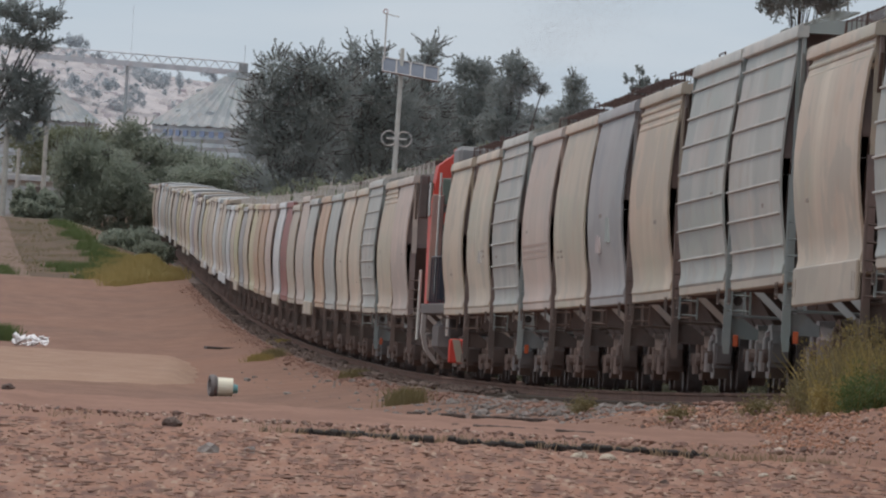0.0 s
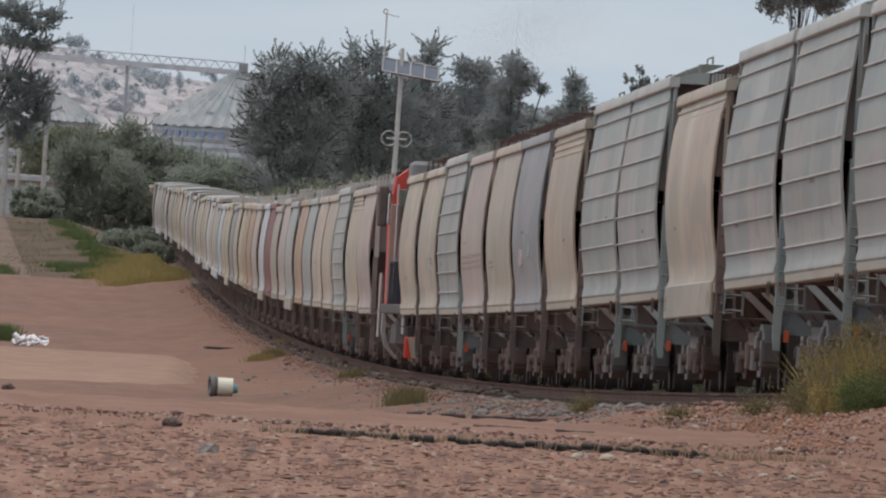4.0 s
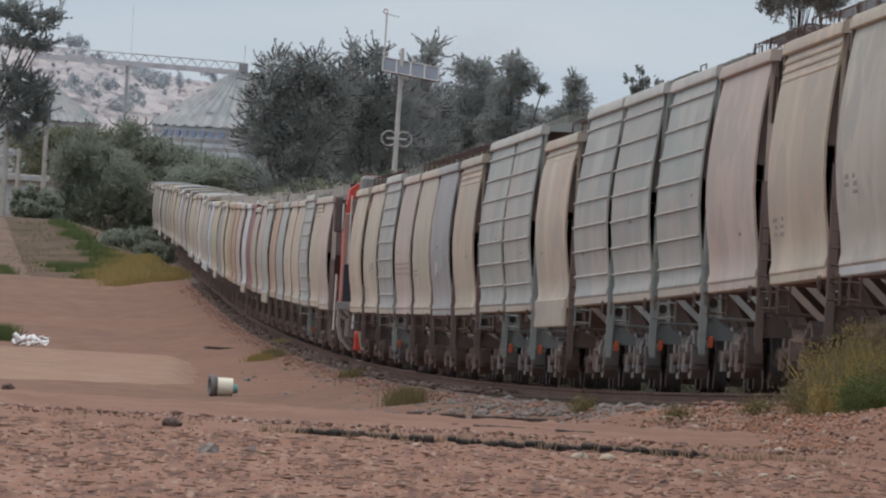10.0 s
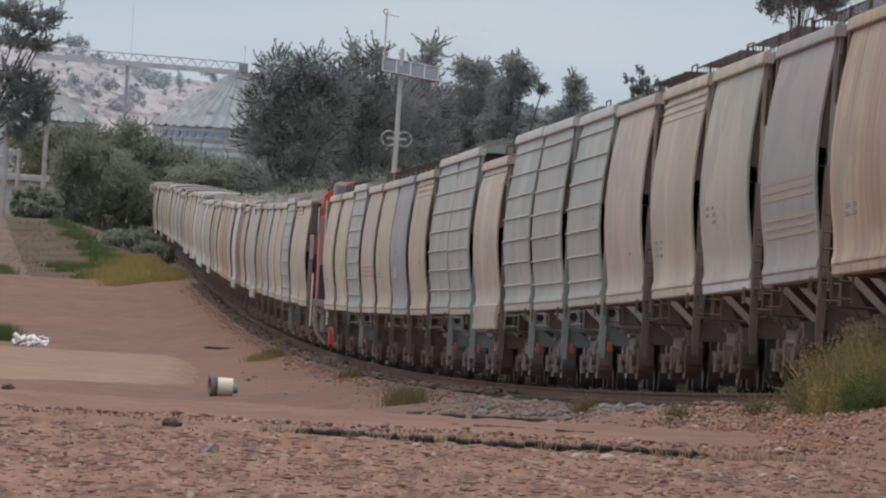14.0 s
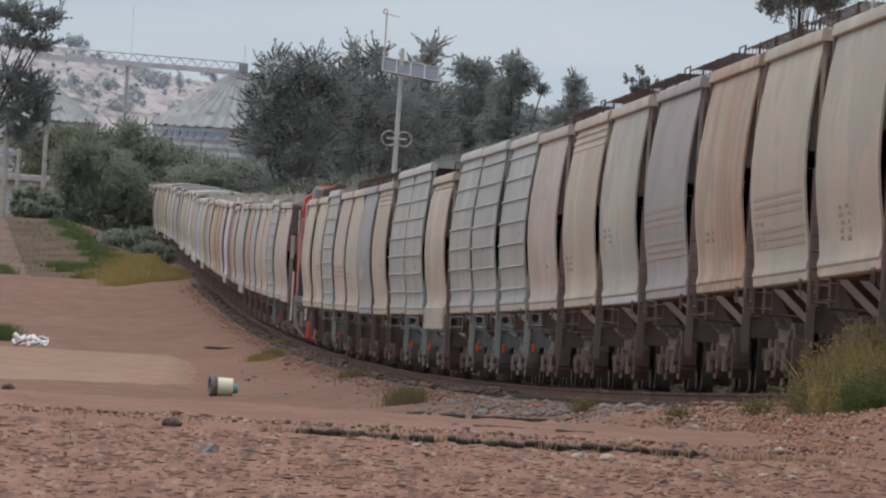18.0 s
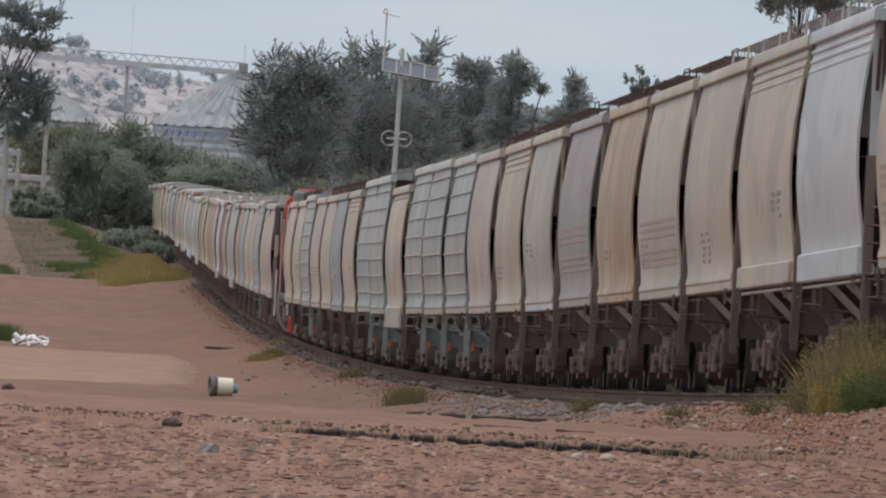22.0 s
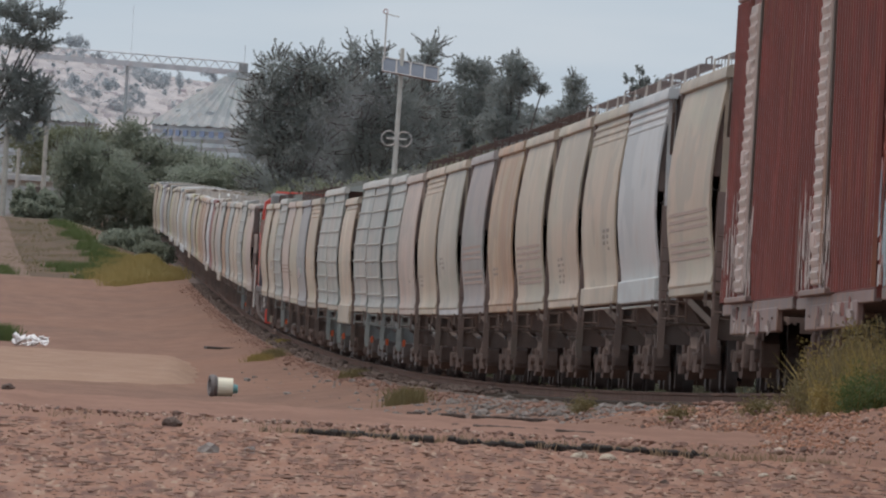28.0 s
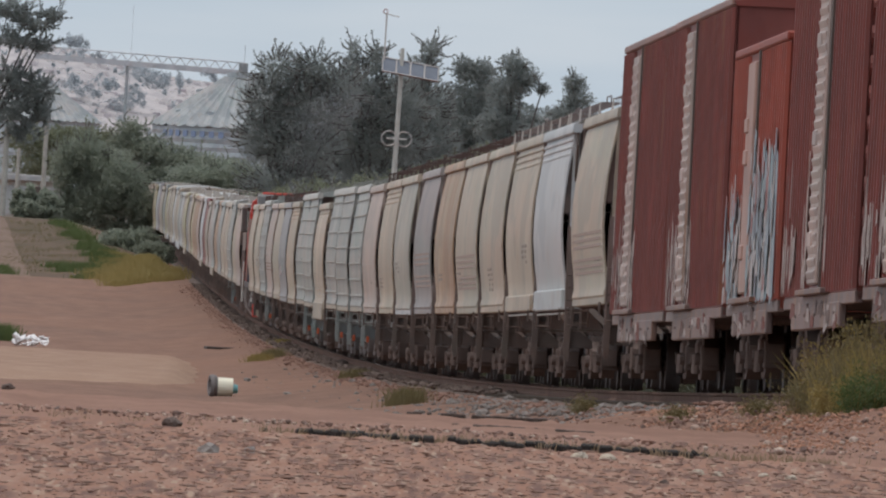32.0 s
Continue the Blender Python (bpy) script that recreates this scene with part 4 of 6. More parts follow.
STYLES = {
    1: dict(body=WARM, label=L_TAN), 2: dict(body=TAN, label=L_TAN), 3: dict(RIBBED, eave=4.37),
    4: dict(body=PINK, stripes=(2.35,), label=L_STRIPE), 5: dict(body=TAN, label=L_TAN),
    6: dict(body=BLUEGREY, label="blue-grey covered hopper with washed-out sides"),
    7: dict(body=WARM, trim=CREAM, step=True, label=L_STEP), 8: dict(RIBBED, eave=4.41), 9: dict(RIBBED, eave=4.41),
    10: dict(body=TAN, half=7.95, eave=4.08, step=True, deep=(0.98, 1.44), deepmat=CREAM, label=L_DEEP),
    11: dict(RIBBED, eave=4.38), 12: dict(RIBBED, eave=4.36), 13: dict(RIBBED, eave=4.32),
    14: dict(body=PINK, label="pinkish beige covered hopper with smooth sides"), 15: dict(body=WARM, step=True, label=L_STEP),
    16: dict(body=paint("stained_tan_paint", (0.43, 0.38, 0.315), (0.185, 0.19, 0.165), 1.0), trim=TAN, sillmat=WHITE, label="stained tan covered hopper with white sill"), 17: dict(body=WARMGREY, stripes=(2.5, 2.05), label="grey covered hopper with brown side stripes"),
    18: dict(body=RUSTY, trim=RUSTY, label="rust-streaked orange-beige covered hopper"), 19: dict(body=TAN, stripes=(2.35, 1.95), label=L_STRIPE),
    20: dict(body=TAN, label=L_TAN), 21: dict(body=TAN, deep=(1.26, 1.54), step=True, label=L_DEEP),
    22: dict(body=WHITE, step=True, deep=(1.26, 1.6), label="white covered hopper with deep white sill"), 23: dict(body=TAN, trim=CREAM, stripes=(2.38, 1.98), label=L_STRIPE),
    -1: dict(body=PINK, label="pinkish beige covered hopper with smooth sides"), -2: dict(body=WARM, step=True, label=L_STEP), -3: dict(RIBBED, eave=4.37),
    -4: dict(body=TAN, label=L_TAN), -5: dict(body=TAN, label=L_TAN), -6: dict(body=GREY, label="plain grey covered hopper with smooth sides"),
    -7: dict(body=RUSTY, label="rust-streaked orange-beige covered hopper"), -8: dict(body=GREY, deep=(1.06, 1.42), deepmat=CREAM, label="plain grey covered hopper with deep cream sill"),
    -11: dict(body=BROWN, trim=BROWN, label="dark brown covered hopper with stained sides"), -12: dict(body=WHITE, deep=(1.08, 1.42), deepmat=CREAM, label="off-white covered hopper with deep cream sill"),
    -14: dict(body=RUSTY, label="rust-streaked orange-beige covered hopper"), -15: dict(body=RUSTY, label="rust-streaked orange-beige covered hopper"),
}
NEAR_END = {1: 273.8, 2: 255.8, 3: 237.6, 4: 219.7, 5: 201.8, 6: 183.8, 7: 165.4, 8: 148.0, 9: 130.3, 10: 111.5, 11: 92.7, 12: 74.4, 13: 56.5, 14: 38.5, 15: 19.7, 16: 1.1, 17: -17.0, 18: -35.3, 19: -53.5, 20: -70.9, 21: -88.6, 22: -106.2, 23: -124.6}
PATCHES = {
    2: [(-2, 2.3, 1.0, 0.12, SLATEP)], 6: [(-1.5, 2.4, 0.9, 0.2, TEALP), (2.5, 2.2, 0.9, 0.14, ROSEP)],
}
TRAIN = []


def build_train():
    rnd = random.Random(11)
    pool = [(SLATE, "dull grey covered hopper with grimy sides"), (STRAW, "faded straw-yellow covered hopper"), (MAUVE, "faded mauve-grey covered hopper"), (TAN, L_TAN), (WARM, L_TAN), (GREY, "plain grey covered hopper with smooth sides"), (WHITE, "off-white covered hopper with dusty sides"), (PINK, "pinkish beige covered hopper with smooth sides"), (TAN, L_TAN), (CREAM, "cream covered hopper with faded sides")]
    for k, n in ((2, 4), (5, 4), (15, 6), (16, 5), (18, 4), (19, 8), (20, 10), (21, 7), (22, 0), (23, 3)):
        STYLES[k].update(marks=n)
    for k in (20, 21, 22, 23):
        STYLES[k].update(airy=True, lift=0.36, decking=WALKGREY, bars=WALKGREY, brackets=PALEWALK)
    for k, s in NEAR_END.items():
        STYLES[k].setdefault("eave", 4.25)
        STYLES[k].update(seed=k + 100, patches=PATCHES.get(k, ()))
        TRAIN.append((hopper_car(STYLES[k]), s + (8.0 if k == 10 else 1.0 + STYLES[k].get("half", 7.4))))
    TRAIN.append((locomotive(), 303.7))
    TRAIN.append((exhaust_smoke(), 303.7))
    s = 320.7
    k = -1
    while s < 1420:
        style = STYLES.get(k)
        if style is None:
            m, lab = rnd.choice(pool)
            style = dict(body=m, label=lab, eave=round(rnd.choice((4.15, 4.25, 4.35)), 2))
            if rnd.random() < 0.4:
                style.update(deep=(rnd.choice((1.06, 1.12)), 1.42), deepmat=rnd.choice((CREAM, WHITE, TAN)))
        style = dict(style, detail=2 if k > -22 else 1, decking=rnd.choice((PALEWALK, ROOFDARK, PALEWALK)), bars=PALEWALK, roof=rnd.choice((WHITE, CREAM, TAN, SLATE)), seed=k)
        TRAIN.append((hopper_car(style), s + 9.5))
        s += 18.1
        k -= 1
    far = -126.4
    for length, body, door, tag in ((22.0, BROWN, 4.6, False), (20.6, BROWN, 3.9, False), (16.8, ORANGE, 2.0, True), (19.8, BROWN, 1.0, False), (20.5, BROWN, 3.0, False), (20.5, BROWN, 3.0, False)):
        half = (length - 1.6) / 2
        style = dict(body=body, half=half, door=door, tag=tag, label="orange-red box car with faded spray paint" if tag else "tall red-brown box car with pale ribbed doors")
        if tag:
            style.update(tall=4.38, smooth_door=True, doormat=paint("faded_salmon_door_paint", (0.40, 0.25, 0.205), (0.24, 0.10, 0.07), 0.6))
        TRAIN.append((boxcar(style), far - half))
        far -= length


build_train()


# ---- trees, bushes, grass ----
# Bark and leaf colours are lifted and greyed to imitate distance haze.
BARK = plain("bark", (0.125, 0.108, 0.098), 0.95, 0, 0.5)
LEAF_DARK = leafy("dark_tree_leaf", (0.305, 0.330, 0.318), (0.335, 0.354, 0.340), 0.95, 0.7)
LEAF_MID = leafy("green_tree_leaf", (0.315, 0.345, 0.278), (0.345, 0.372, 0.298), 0.95, 0.65)
LEAF_OLIVE = leafy("olive_bush_leaf", (0.27, 0.282, 0.196), (0.245, 0.266, 0.178), 0.95, 0.65)


# Scrub leaf, darkened to stand in for shade behind the wheels.
SHADE_SCRUB = leafy("shade_dark_scrub_leaf", (0.085, 0.09, 0.055), (0.11, 0.105, 0.065))


def leaf_cards(rng, centres, radii, count, size, spike=0.3):
    """Leaf sprays scattered thickly round the limb ends and thinning outwards."""
    n = len(centres) * count
    c = np.repeat(centres, count, axis=0)
    r = np.repeat(radii, count)[:, None]
    out = c - np.array([0, 0, c[:, 2].mean() * 0.75])
    out /= np.linalg.norm(out, axis=1)[:, None] + 1e-9
    # each spray is a drawn-out tuft that points away from the stem
    tuft = rng.integers(0, 9, n)
    seeds = np.clip(rng.normal(size=(len(centres), 9, 3)), -1.7, 1.7) * radii[:, None, None] * 0.62
    p = c + seeds[np.repeat(np.arange(len(centres)), count), tuft] + np.clip(rng.normal(size=(n, 3)), -2, 2) * r * 0.40 + out * r * np.minimum(rng.exponential(spike, (n, 1)), 2.2 * spike)
    a = rng.normal(size=(n, 3)) + out * 0.8
    a /= np.linalg.norm(a, axis=1)[:, None]
    b = np.cross(a, rng.normal(size=(n, 3)))
    b /= np.linalg.norm(b, axis=1)[:, None] + 1e-9
    s = size * rng.uniform(0.5, 1.4, (n, 1))
    v = np.stack([p - a * s, p - b * s * 0.45, p + a * s, p + b * s * 0.45 + np.cross(a, b) * s * 0.3], axis=1).reshape(-1, 3)
    return v, np.arange(len(v)).reshape(-1, 4)


def tree(x, y, height, spread, seed, leaf=LEAF_DARK, label="dark green leafy tree beside the railway", trunk=0.3, clumps=60, per=150, size=0.22, ragged=0.5, base=None, name="tree", low=0.3, ball=0.17, spike=0.30, thick=1.0):
    rng = np.random.default_rng(seed)
    z = float(ground_z(x, y)) if base is None else base
    t = empty(name, pose(x, y, z), label=label, category="tree" if name == "tree" else "bush")
    bm = bmesh.new()
    fork = height * trunk
    tube(bm, (0, 0, -0.2), (0, 0, fork), 0.035 * height * 0.6 * thick, 0.022 * height * 0.6 * thick, seg=9)
    ends, radii = [], []
    for i in range(clumps):
        ang = rng.uniform(0, 2 * math.pi)
        q = rng.uniform(0, 1)
        zz = height * (low + (0.95 - low) * q)
        wide = spread * math.sqrt(max(0.04, 1 - (abs(q - 0.42) / 0.62) ** 2)) * rng.uniform(0.15, 1.0) ** 0.6
        e = np.array([math.cos(ang) * wide, math.sin(ang) * wide, zz])
        if rng.random() < 0.12 * ragged * 2:
            e = e * np.array([1.15, 1.15, 1.06])
        ends.append(e)
        radii.append(spread * rng.uniform(ball * 0.55, ball * 1.35))
    for e in ends[:26]:
        mid = (e[0] * 0.4, e[1] * 0.4, fork + (e[2] - fork) * 0.45)
        start = (0, 0, min(fork, mid[2]) * rng.uniform(0.6, 1.0))
        tube(bm, start, mid, 0.016 * height * 0.5 * thick, 0.010 * height * 0.5 * thick, seg=6)
        tube(bm, mid, tuple(e), 0.010 * height * 0.5 * thick, 0.003 * height * 0.5 * thick, seg=5)
    part("trunk", bm, BARK, t)
    v, f = leaf_cards(rng, np.array(ends), np.array(radii), int(per * 1.7), size * 0.58, spike)
    cards_mesh("crown", v, f, leaf, t)
    return t


def grown_tree(x, y, lobes, seed, leaf=LEAF_DARK, label="dark green leafy tree beside the railway", name="tree", density=620, size=0.066, sprigs=26, reach=1.0, airy=0.0, twig=1.0, tuft=16, stem=None):
    """A tree whose limbs each carry a lobe of foliage (offset, level, half width, half height), with twigs standing out of it."""
    rng = np.random.default_rng(seed)
    g = float(ground_z(x, y))
    t = empty(name, pose(x, y, g), label=label, category=name)
    foot = float(np.average([q[0] for q in lobes], weights=[q[2] for q in lobes]))
    foot = foot if stem is None else stem
    low, top = min(q[1] - q[3] for q in lobes) - g, max(q[1] for q in lobes) - g
    fork = max(0.4, 0.5 * low + 0.15 * top)
    part("trunk", _bm(lambda m: tube(m, (foot, 0, -0.3), (foot, 0, fork), 0.022 * top, 0.016 * top, seg=9)), BARK, t)
    bm = bmesh.new()
    pts, axes = [], []
    for dx, z, rx, rz in lobes:
        z -= g
        ry = 0.9 * max(rx, rz)
        hub = np.array([dx, 0.0, z])
        knee = np.array([foot * 0.45 + dx * 0.55, 0.0, fork + (z - fork) * 0.5])
        spine = [((foot, 0.0, fork * 0.95), 0.009 * top), (tuple(knee), 0.006 * top), (tuple(hub), 0.002 * top)]
        part("limb", _bm(lambda m: loft(m, [[(c[0] + r * math.cos(q), c[1] + r * math.sin(q), c[2]) for q in np.linspace(0, 5.236, 6)] for c, r in spine], close=True)), BARK, t)
        # leaves: filled through the lobe, ragged towards its skin
        n = int(density * rx * rz * math.pi)
        way = rng.normal(size=(n, 3))
        way /= np.linalg.norm(way, axis=1)[:, None]
        ragged = np.array([noise.noise(Vector((w[0] * 2.3 + seed, w[1] * 2.3 + dx, w[2] * 2.3 + z))) for w in way])
        far = rng.random(n) ** 0.38 * (0.86 + 0.55 * ragged)
        p = hub + way * far[:, None] * np.array([rx, ry, rz]) * 1.06
        if airy:
            hole = np.array([noise.noise(Vector((q[0] * 1.5, q[1] * 0.4, q[2] * 1.9))) for q in p])
            keep = hole > airy - 0.5
            p, way = p[keep], way[keep]
        pts.append(p)
        axes.append(way)
        # twigs: bent shoots with leaf tufts, mostly up and sideways
        for _ in range(int(sprigs * rx * rz)):
            a = rng.uniform(-0.35, math.pi + 0.35)
            d = np.array([math.cos(a), rng.normal() * 0.35, math.sin(a)])
            d /= np.linalg.norm(d)
            p0 = hub + d * np.array([rx, ry, rz]) * rng.uniform(0.55, 0.85)
            run = reach * rng.uniform(0.35, 1.0)
            bend = d + np.array([rng.normal() * 0.45, rng.normal() * 0.3, 0.35 + rng.normal() * 0.35])
            p1 = p0 + d * run * 0.55
            p2 = p1 + bend / np.linalg.norm(bend) * run * 0.6
            tube(bm, tuple(p0), tuple(p1), 0.035 * twig, 0.026 * twig, seg=4, caps=False)
            tube(bm, tuple(p1), tuple(p2), 0.026 * twig, 0.012 * twig, seg=4, caps=False)
            m = int(tuft * run + 4)
            f = rng.uniform(0.15, 1.05, m)[:, None]
            line = np.where(f < 0.5, p0 + (p1 - p0) * f * 2, p1 + (p2 - p1) * (f * 2 - 1))
            pts.append(line + rng.normal(size=(m, 3)) * 0.04)
            axes.append(np.repeat((p2 - p0)[None] / run, m, axis=0) + rng.normal(size=(m, 3)) * 0.6)
    tagged(part("twig_tangle", bm, BARK, t), kind="stuff")
    p, a = np.concatenate(pts), np.concatenate(axes)
    a = a + rng.normal(size=a.shape) * 0.8
    a /= np.linalg.norm(a, axis=1)[:, None]
    b = np.cross(a, rng.normal(size=a.shape))
    b /= np.linalg.norm(b, axis=1)[:, None] + 1e-9
    s = size * rng.uniform(0.55, 1.45, (len(p), 1))
    v = np.stack([p - a * s, p - b * s * 0.5, p + a * s, p + b * s * 0.5 + np.cross(a, b) * s * 0.3], axis=1).reshape(-1, 3)
    cards_mesh("crown", v, np.arange(len(v)).reshape(-1, 4), leaf, t)
    return t


def build_trees():
    # big dark trees behind the train
    grown_tree(-7.69, 1050, [(-0.92, 10.27, 1.48, 1.26), (0.84, 10.37, 1.08, 1.31), (-1.40, 8.58, 1.43, 1.43), (0.62, 8.27, 2.00, 1.88), (-1.58, 6.86, 1.48, 1.31), (2.13, 9.36, 1.20, 1.60), (0.30, 6.40, 2.28, 1.28), (-0.3, 4.6, 2.3, 1.2)], 1, sprigs=22, reach=1.1, label="dark thorny tree with bristling twigs behind the train")
    grown_tree(-3.97, 1060, [(-0.99, 11.42, 0.42, 1.05), (0.20, 11.38, 0.60, 1.05), (-0.49, 9.48, 1.67, 1.84), (-1.09, 7.28, 2.30, 1.67), (1.27, 8.86, 1.73, 1.73), (1.09, 6.97, 2.02, 1.30), (0.0, 5.0, 2.8, 1.3)], 2, sprigs=20, reach=1.1, label="dark thorny tree with open upper branches")
    grown_tree(-1.37, 1080, [(0.32, 12.07, 0.66, 0.80), (-0.16, 10.78, 1.11, 1.17), (-0.21, 9.01, 1.76, 1.70), (0.04, 7.27, 2.05, 1.32), (0.3, 5.4, 2.4, 1.3)], 3, sprigs=16, reach=0.9)
    grown_tree(1.13, 1110, [(-0.41, 11.49, 0.84, 0.72), (0.49, 11.45, 0.84, 0.72), (0.06, 10.07, 1.51, 1.39), (-0.14, 8.40, 1.87, 1.45), (0.2, 6.6, 2.3, 1.3)], 4, density=820, sprigs=14, reach=0.5, label="tall tree with billowing grey-green crown")
    grown_tree(3.56, 1100, [(-0.29, 11.81, 0.84, 0.66), (0.26, 11.07, 1.02, 0.84), (-0.50, 10.27, 1.08, 1.20), (1.33, 10.59, 0.48, 0.39), (-0.79, 8.55, 1.49, 1.08), (-0.3, 7.2, 1.9, 0.9)], 5, density=820, sprigs=14, reach=0.5, label="tall tree with billowing grey-green crown")
    grown_tree(6.33, 1130, [(0.39, 11.17, 0.71, 0.61), (0.63, 10.26, 0.98, 0.68), (0.05, 9.46, 1.17, 0.61), (-1.02, 8.31, 1.63, 0.61), (-0.4, 7.3, 2.4, 0.8)], 6, density=820, sprigs=16, reach=0.5)
    grown_tree(-5.5, 1160, [(-1.2, 9.2, 2.6, 1.6), (1.6, 9.2, 2.6, 1.7), (-1.5, 6.4, 3.2, 1.8), (2.0, 6.2, 3.2, 1.8)], 9, density=380, size=0.10, sprigs=2)
    grown_tree(0.2, 1175, [(-1.6, 9.6, 2.2, 1.5), (0.9, 8.8, 2.0, 1.4), (-1.5, 6.6, 3.0, 1.8), (2.0, 6.6, 2.6, 1.5)], 10, density=380, size=0.10, sprigs=2)
    grown_tree(4.2, 1165, [(-1.9, 10.0, 1.2, 1.3), (0.0, 9.0, 1.5, 1.2), (1.9, 9.1, 1.2, 1.0), (3.4, 9.2, 1.1, 0.9), (-1.5, 7.4, 2.4, 1.4), (2.4, 7.6, 2.2, 1.1)], 48, density=420, size=0.10, sprigs=4, reach=0.5)
    grown_tree(-6.18, 1000, [(-1.6, 3.6, 1.6, 1.2), (0.4, 3.9, 1.7, 1.2), (2.0, 3.7, 1.4, 1.1), (0.0, 2.0, 3.0, 1.3)], 33, leaf=LEAF_OLIVE, name="bush", sprigs=6, reach=0.6, label="olive-green scrub bush behind the train")
    grown_tree(-1.72, 930, [(-1.6, 4.2, 1.5, 1.1), (0.2, 4.7, 1.4, 1.0), (1.6, 5.0, 1.2, 0.9), (0.0, 2.6, 2.8, 1.4)], 34, leaf=LEAF_OLIVE, name="bush", sprigs=6, reach=0.5, label="olive-green scrub bush behind the train")
    grown_tree(1.20, 900, [(-0.8, 5.5, 1.2, 0.9), (0.6, 6.0, 1.1, 0.8), (0.0, 4.0, 2.0, 1.3)], 35, leaf=LEAF_OLIVE, name="bush", sprigs=6, reach=0.5, label="olive-green scrub bush behind the train")
    tree(10.21, 1100.0, 12.76, 0.90, 21, clumps=46, per=40, size=0.16, low=0.82, trunk=0.7, ball=0.14, spike=0.7)
    tree(12.60, 760.0, 16.75, 2.37, 22, clumps=90, per=160, size=0.16, low=0.80, trunk=0.8, thick=0.14)
    # belt of trees and bushes towards the silos
    grown_tree(-19.76, 1460, [(-2.40, 8.11, 1.19, 0.95), (-1.42, 6.97, 1.90, 1.11), (0.21, 6.35, 2.30, 1.03), (2.21, 6.07, 2.30, 0.95), (4.41, 5.80, 1.98, 0.95), (-3.01, 6.96, 1.19, 1.03), (-1.0, 4.8, 3.2, 1.4), (3.0, 4.5, 3.2, 1.3)], 11, leaf=LEAF_MID, size=0.095, density=450, sprigs=7, reach=1.0, label="dark green tree before the grain silos")
    grown_tree(-14.6, 1400, [(-2.2, 5.1, 2.0, 1.0), (0.2, 5.2, 1.9, 1.0), (2.4, 5.1, 1.9, 0.9), (0.0, 3.4, 3.4, 1.3)], 13, leaf=LEAF_MID, size=0.095, density=450, sprigs=5, label="green tree behind the head of the train")
    grown_tree(-26.98, 1500, [(-2.74, 7.08, 2.44, 1.14), (-0.72, 7.40, 1.63, 1.02), (0.91, 7.50, 2.04, 1.02), (2.55, 7.39, 1.22, 0.81), (-1.5, 5.2, 3.2, 1.4), (2.2, 5.4, 2.8, 1.4)], 14, leaf=LEAF_OLIVE, size=0.10, density=420, sprigs=4, label="olive-green tree beyond the spoil heap")
    grown_tree(-22.40, 1400, [(-1.86, 5.94, 1.71, 1.83), (0.14, 4.46, 2.51, 2.21), (1.87, 2.80, 1.83, 1.71), (-1.10, 2.75, 2.36, 1.75), (3.11, 1.85, 0.99, 1.14), (-3.25, 5.10, 1.06, 1.90), (1.10, 0.97, 2.28, 0.99), (-2.6, 2.4, 1.6, 1.6)], 15, leaf=LEAF_MID, size=0.085, density=560, sprigs=10, reach=0.9, name="bush", label="large dark rounded bush beside the track")
    tree(-26.39, 1345.0, 1.95, 1.74, 17, clumps=40, per=180, size=0.26, leaf=LEAF_MID, low=0.02, trunk=0.1, name="bush", label="low dark green bush on the spoil heap")
    grown_tree(-18.83, 1275, [(-1.0, 0.75, 1.3, 0.8), (0.4, 0.95, 1.2, 0.8), (1.3, 0.45, 0.8, 0.6), (0.0, 0.1, 1.8, 0.6)], 46, leaf=LEAF_MID, size=0.11, sprigs=10, reach=0.5, name="bush", label="dark green bush overhanging the trackside")
    grown_tree(-16.65, 1235, [(-0.6, 0.5, 0.8, 0.6), (0.3, 0.35, 0.8, 0.55), (0.0, 0.0, 1.0, 0.5)], 47, leaf=LEAF_MID, size=0.10, sprigs=10, reach=0.4, name="bush", label="dark green bush overhanging the trackside")
    # tall tree at the end of the road
    grown_tree(-27.84, 1370, [(-1.48, 15.34, 1.56, 0.82), (0.24, 14.62, 1.49, 0.82), (1.41, 15.14, 0.97, 0.52), (-1.00, 13.51, 1.56, 0.74), (0.78, 13.09, 0.97, 0.52), (-0.84, 10.83, 1.49, 1.04), (0.51, 9.98, 1.34, 1.27), (-0.60, 8.61, 1.67, 1.41), (1.04, 8.52, 0.89, 1.04), (-0.07, 7.15, 1.19, 0.67)], 18, leaf=LEAF_DARK, size=0.09, density=520, sprigs=14, reach=1.1, airy=0.20, tuft=30, stem=-3.4, label="tall feathery tree with layered open branches")


def build_scrub():
    """Low scrub added along the far side of the line to darken the gaps between wheels."""
    rng = np.random.default_rng(77)
    for i in range(16):
        y0 = 232 + i * 24
        c = []
        for _ in range(44):
            y = y0 + rng.uniform(0, 24)
            x = float(line_x(y)) + rng.uniform(2.9, 5.5)
            c.append((x, y, float(ground_z(x, y)) + rng.uniform(0.1, 0.75)))
        v, f = leaf_cards(rng, np.array(c), rng.uniform(0.25, 0.5, len(c)), 60, 0.09)
        tagged(cards_mesh("scrub", v, f, SHADE_SCRUB, None), "low olive scrub added beyond the track to darken wheel gaps", "scrub", kind="stuff")


build_scrub()
build_trees()


# ---- silos, conveyor, hill ----
CORR = paint("galvanised_corrugated_steel", (0.42, 0.45, 0.47), (0.27, 0.29, 0.31), 0.4, 0.45, metal=0.3)
CORRROOF = paint("galvanised_roof_sheet", (0.30, 0.315, 0.32), (0.21, 0.225, 0.235), 0.5, 0.55, metal=0.1)


# Truss and mast paint, made paler in place of distance haze.
PALESTEEL = paint("haze_paled_truss_paint", (0.50, 0.51, 0.54), (0.45, 0.46, 0.48), 0.3)


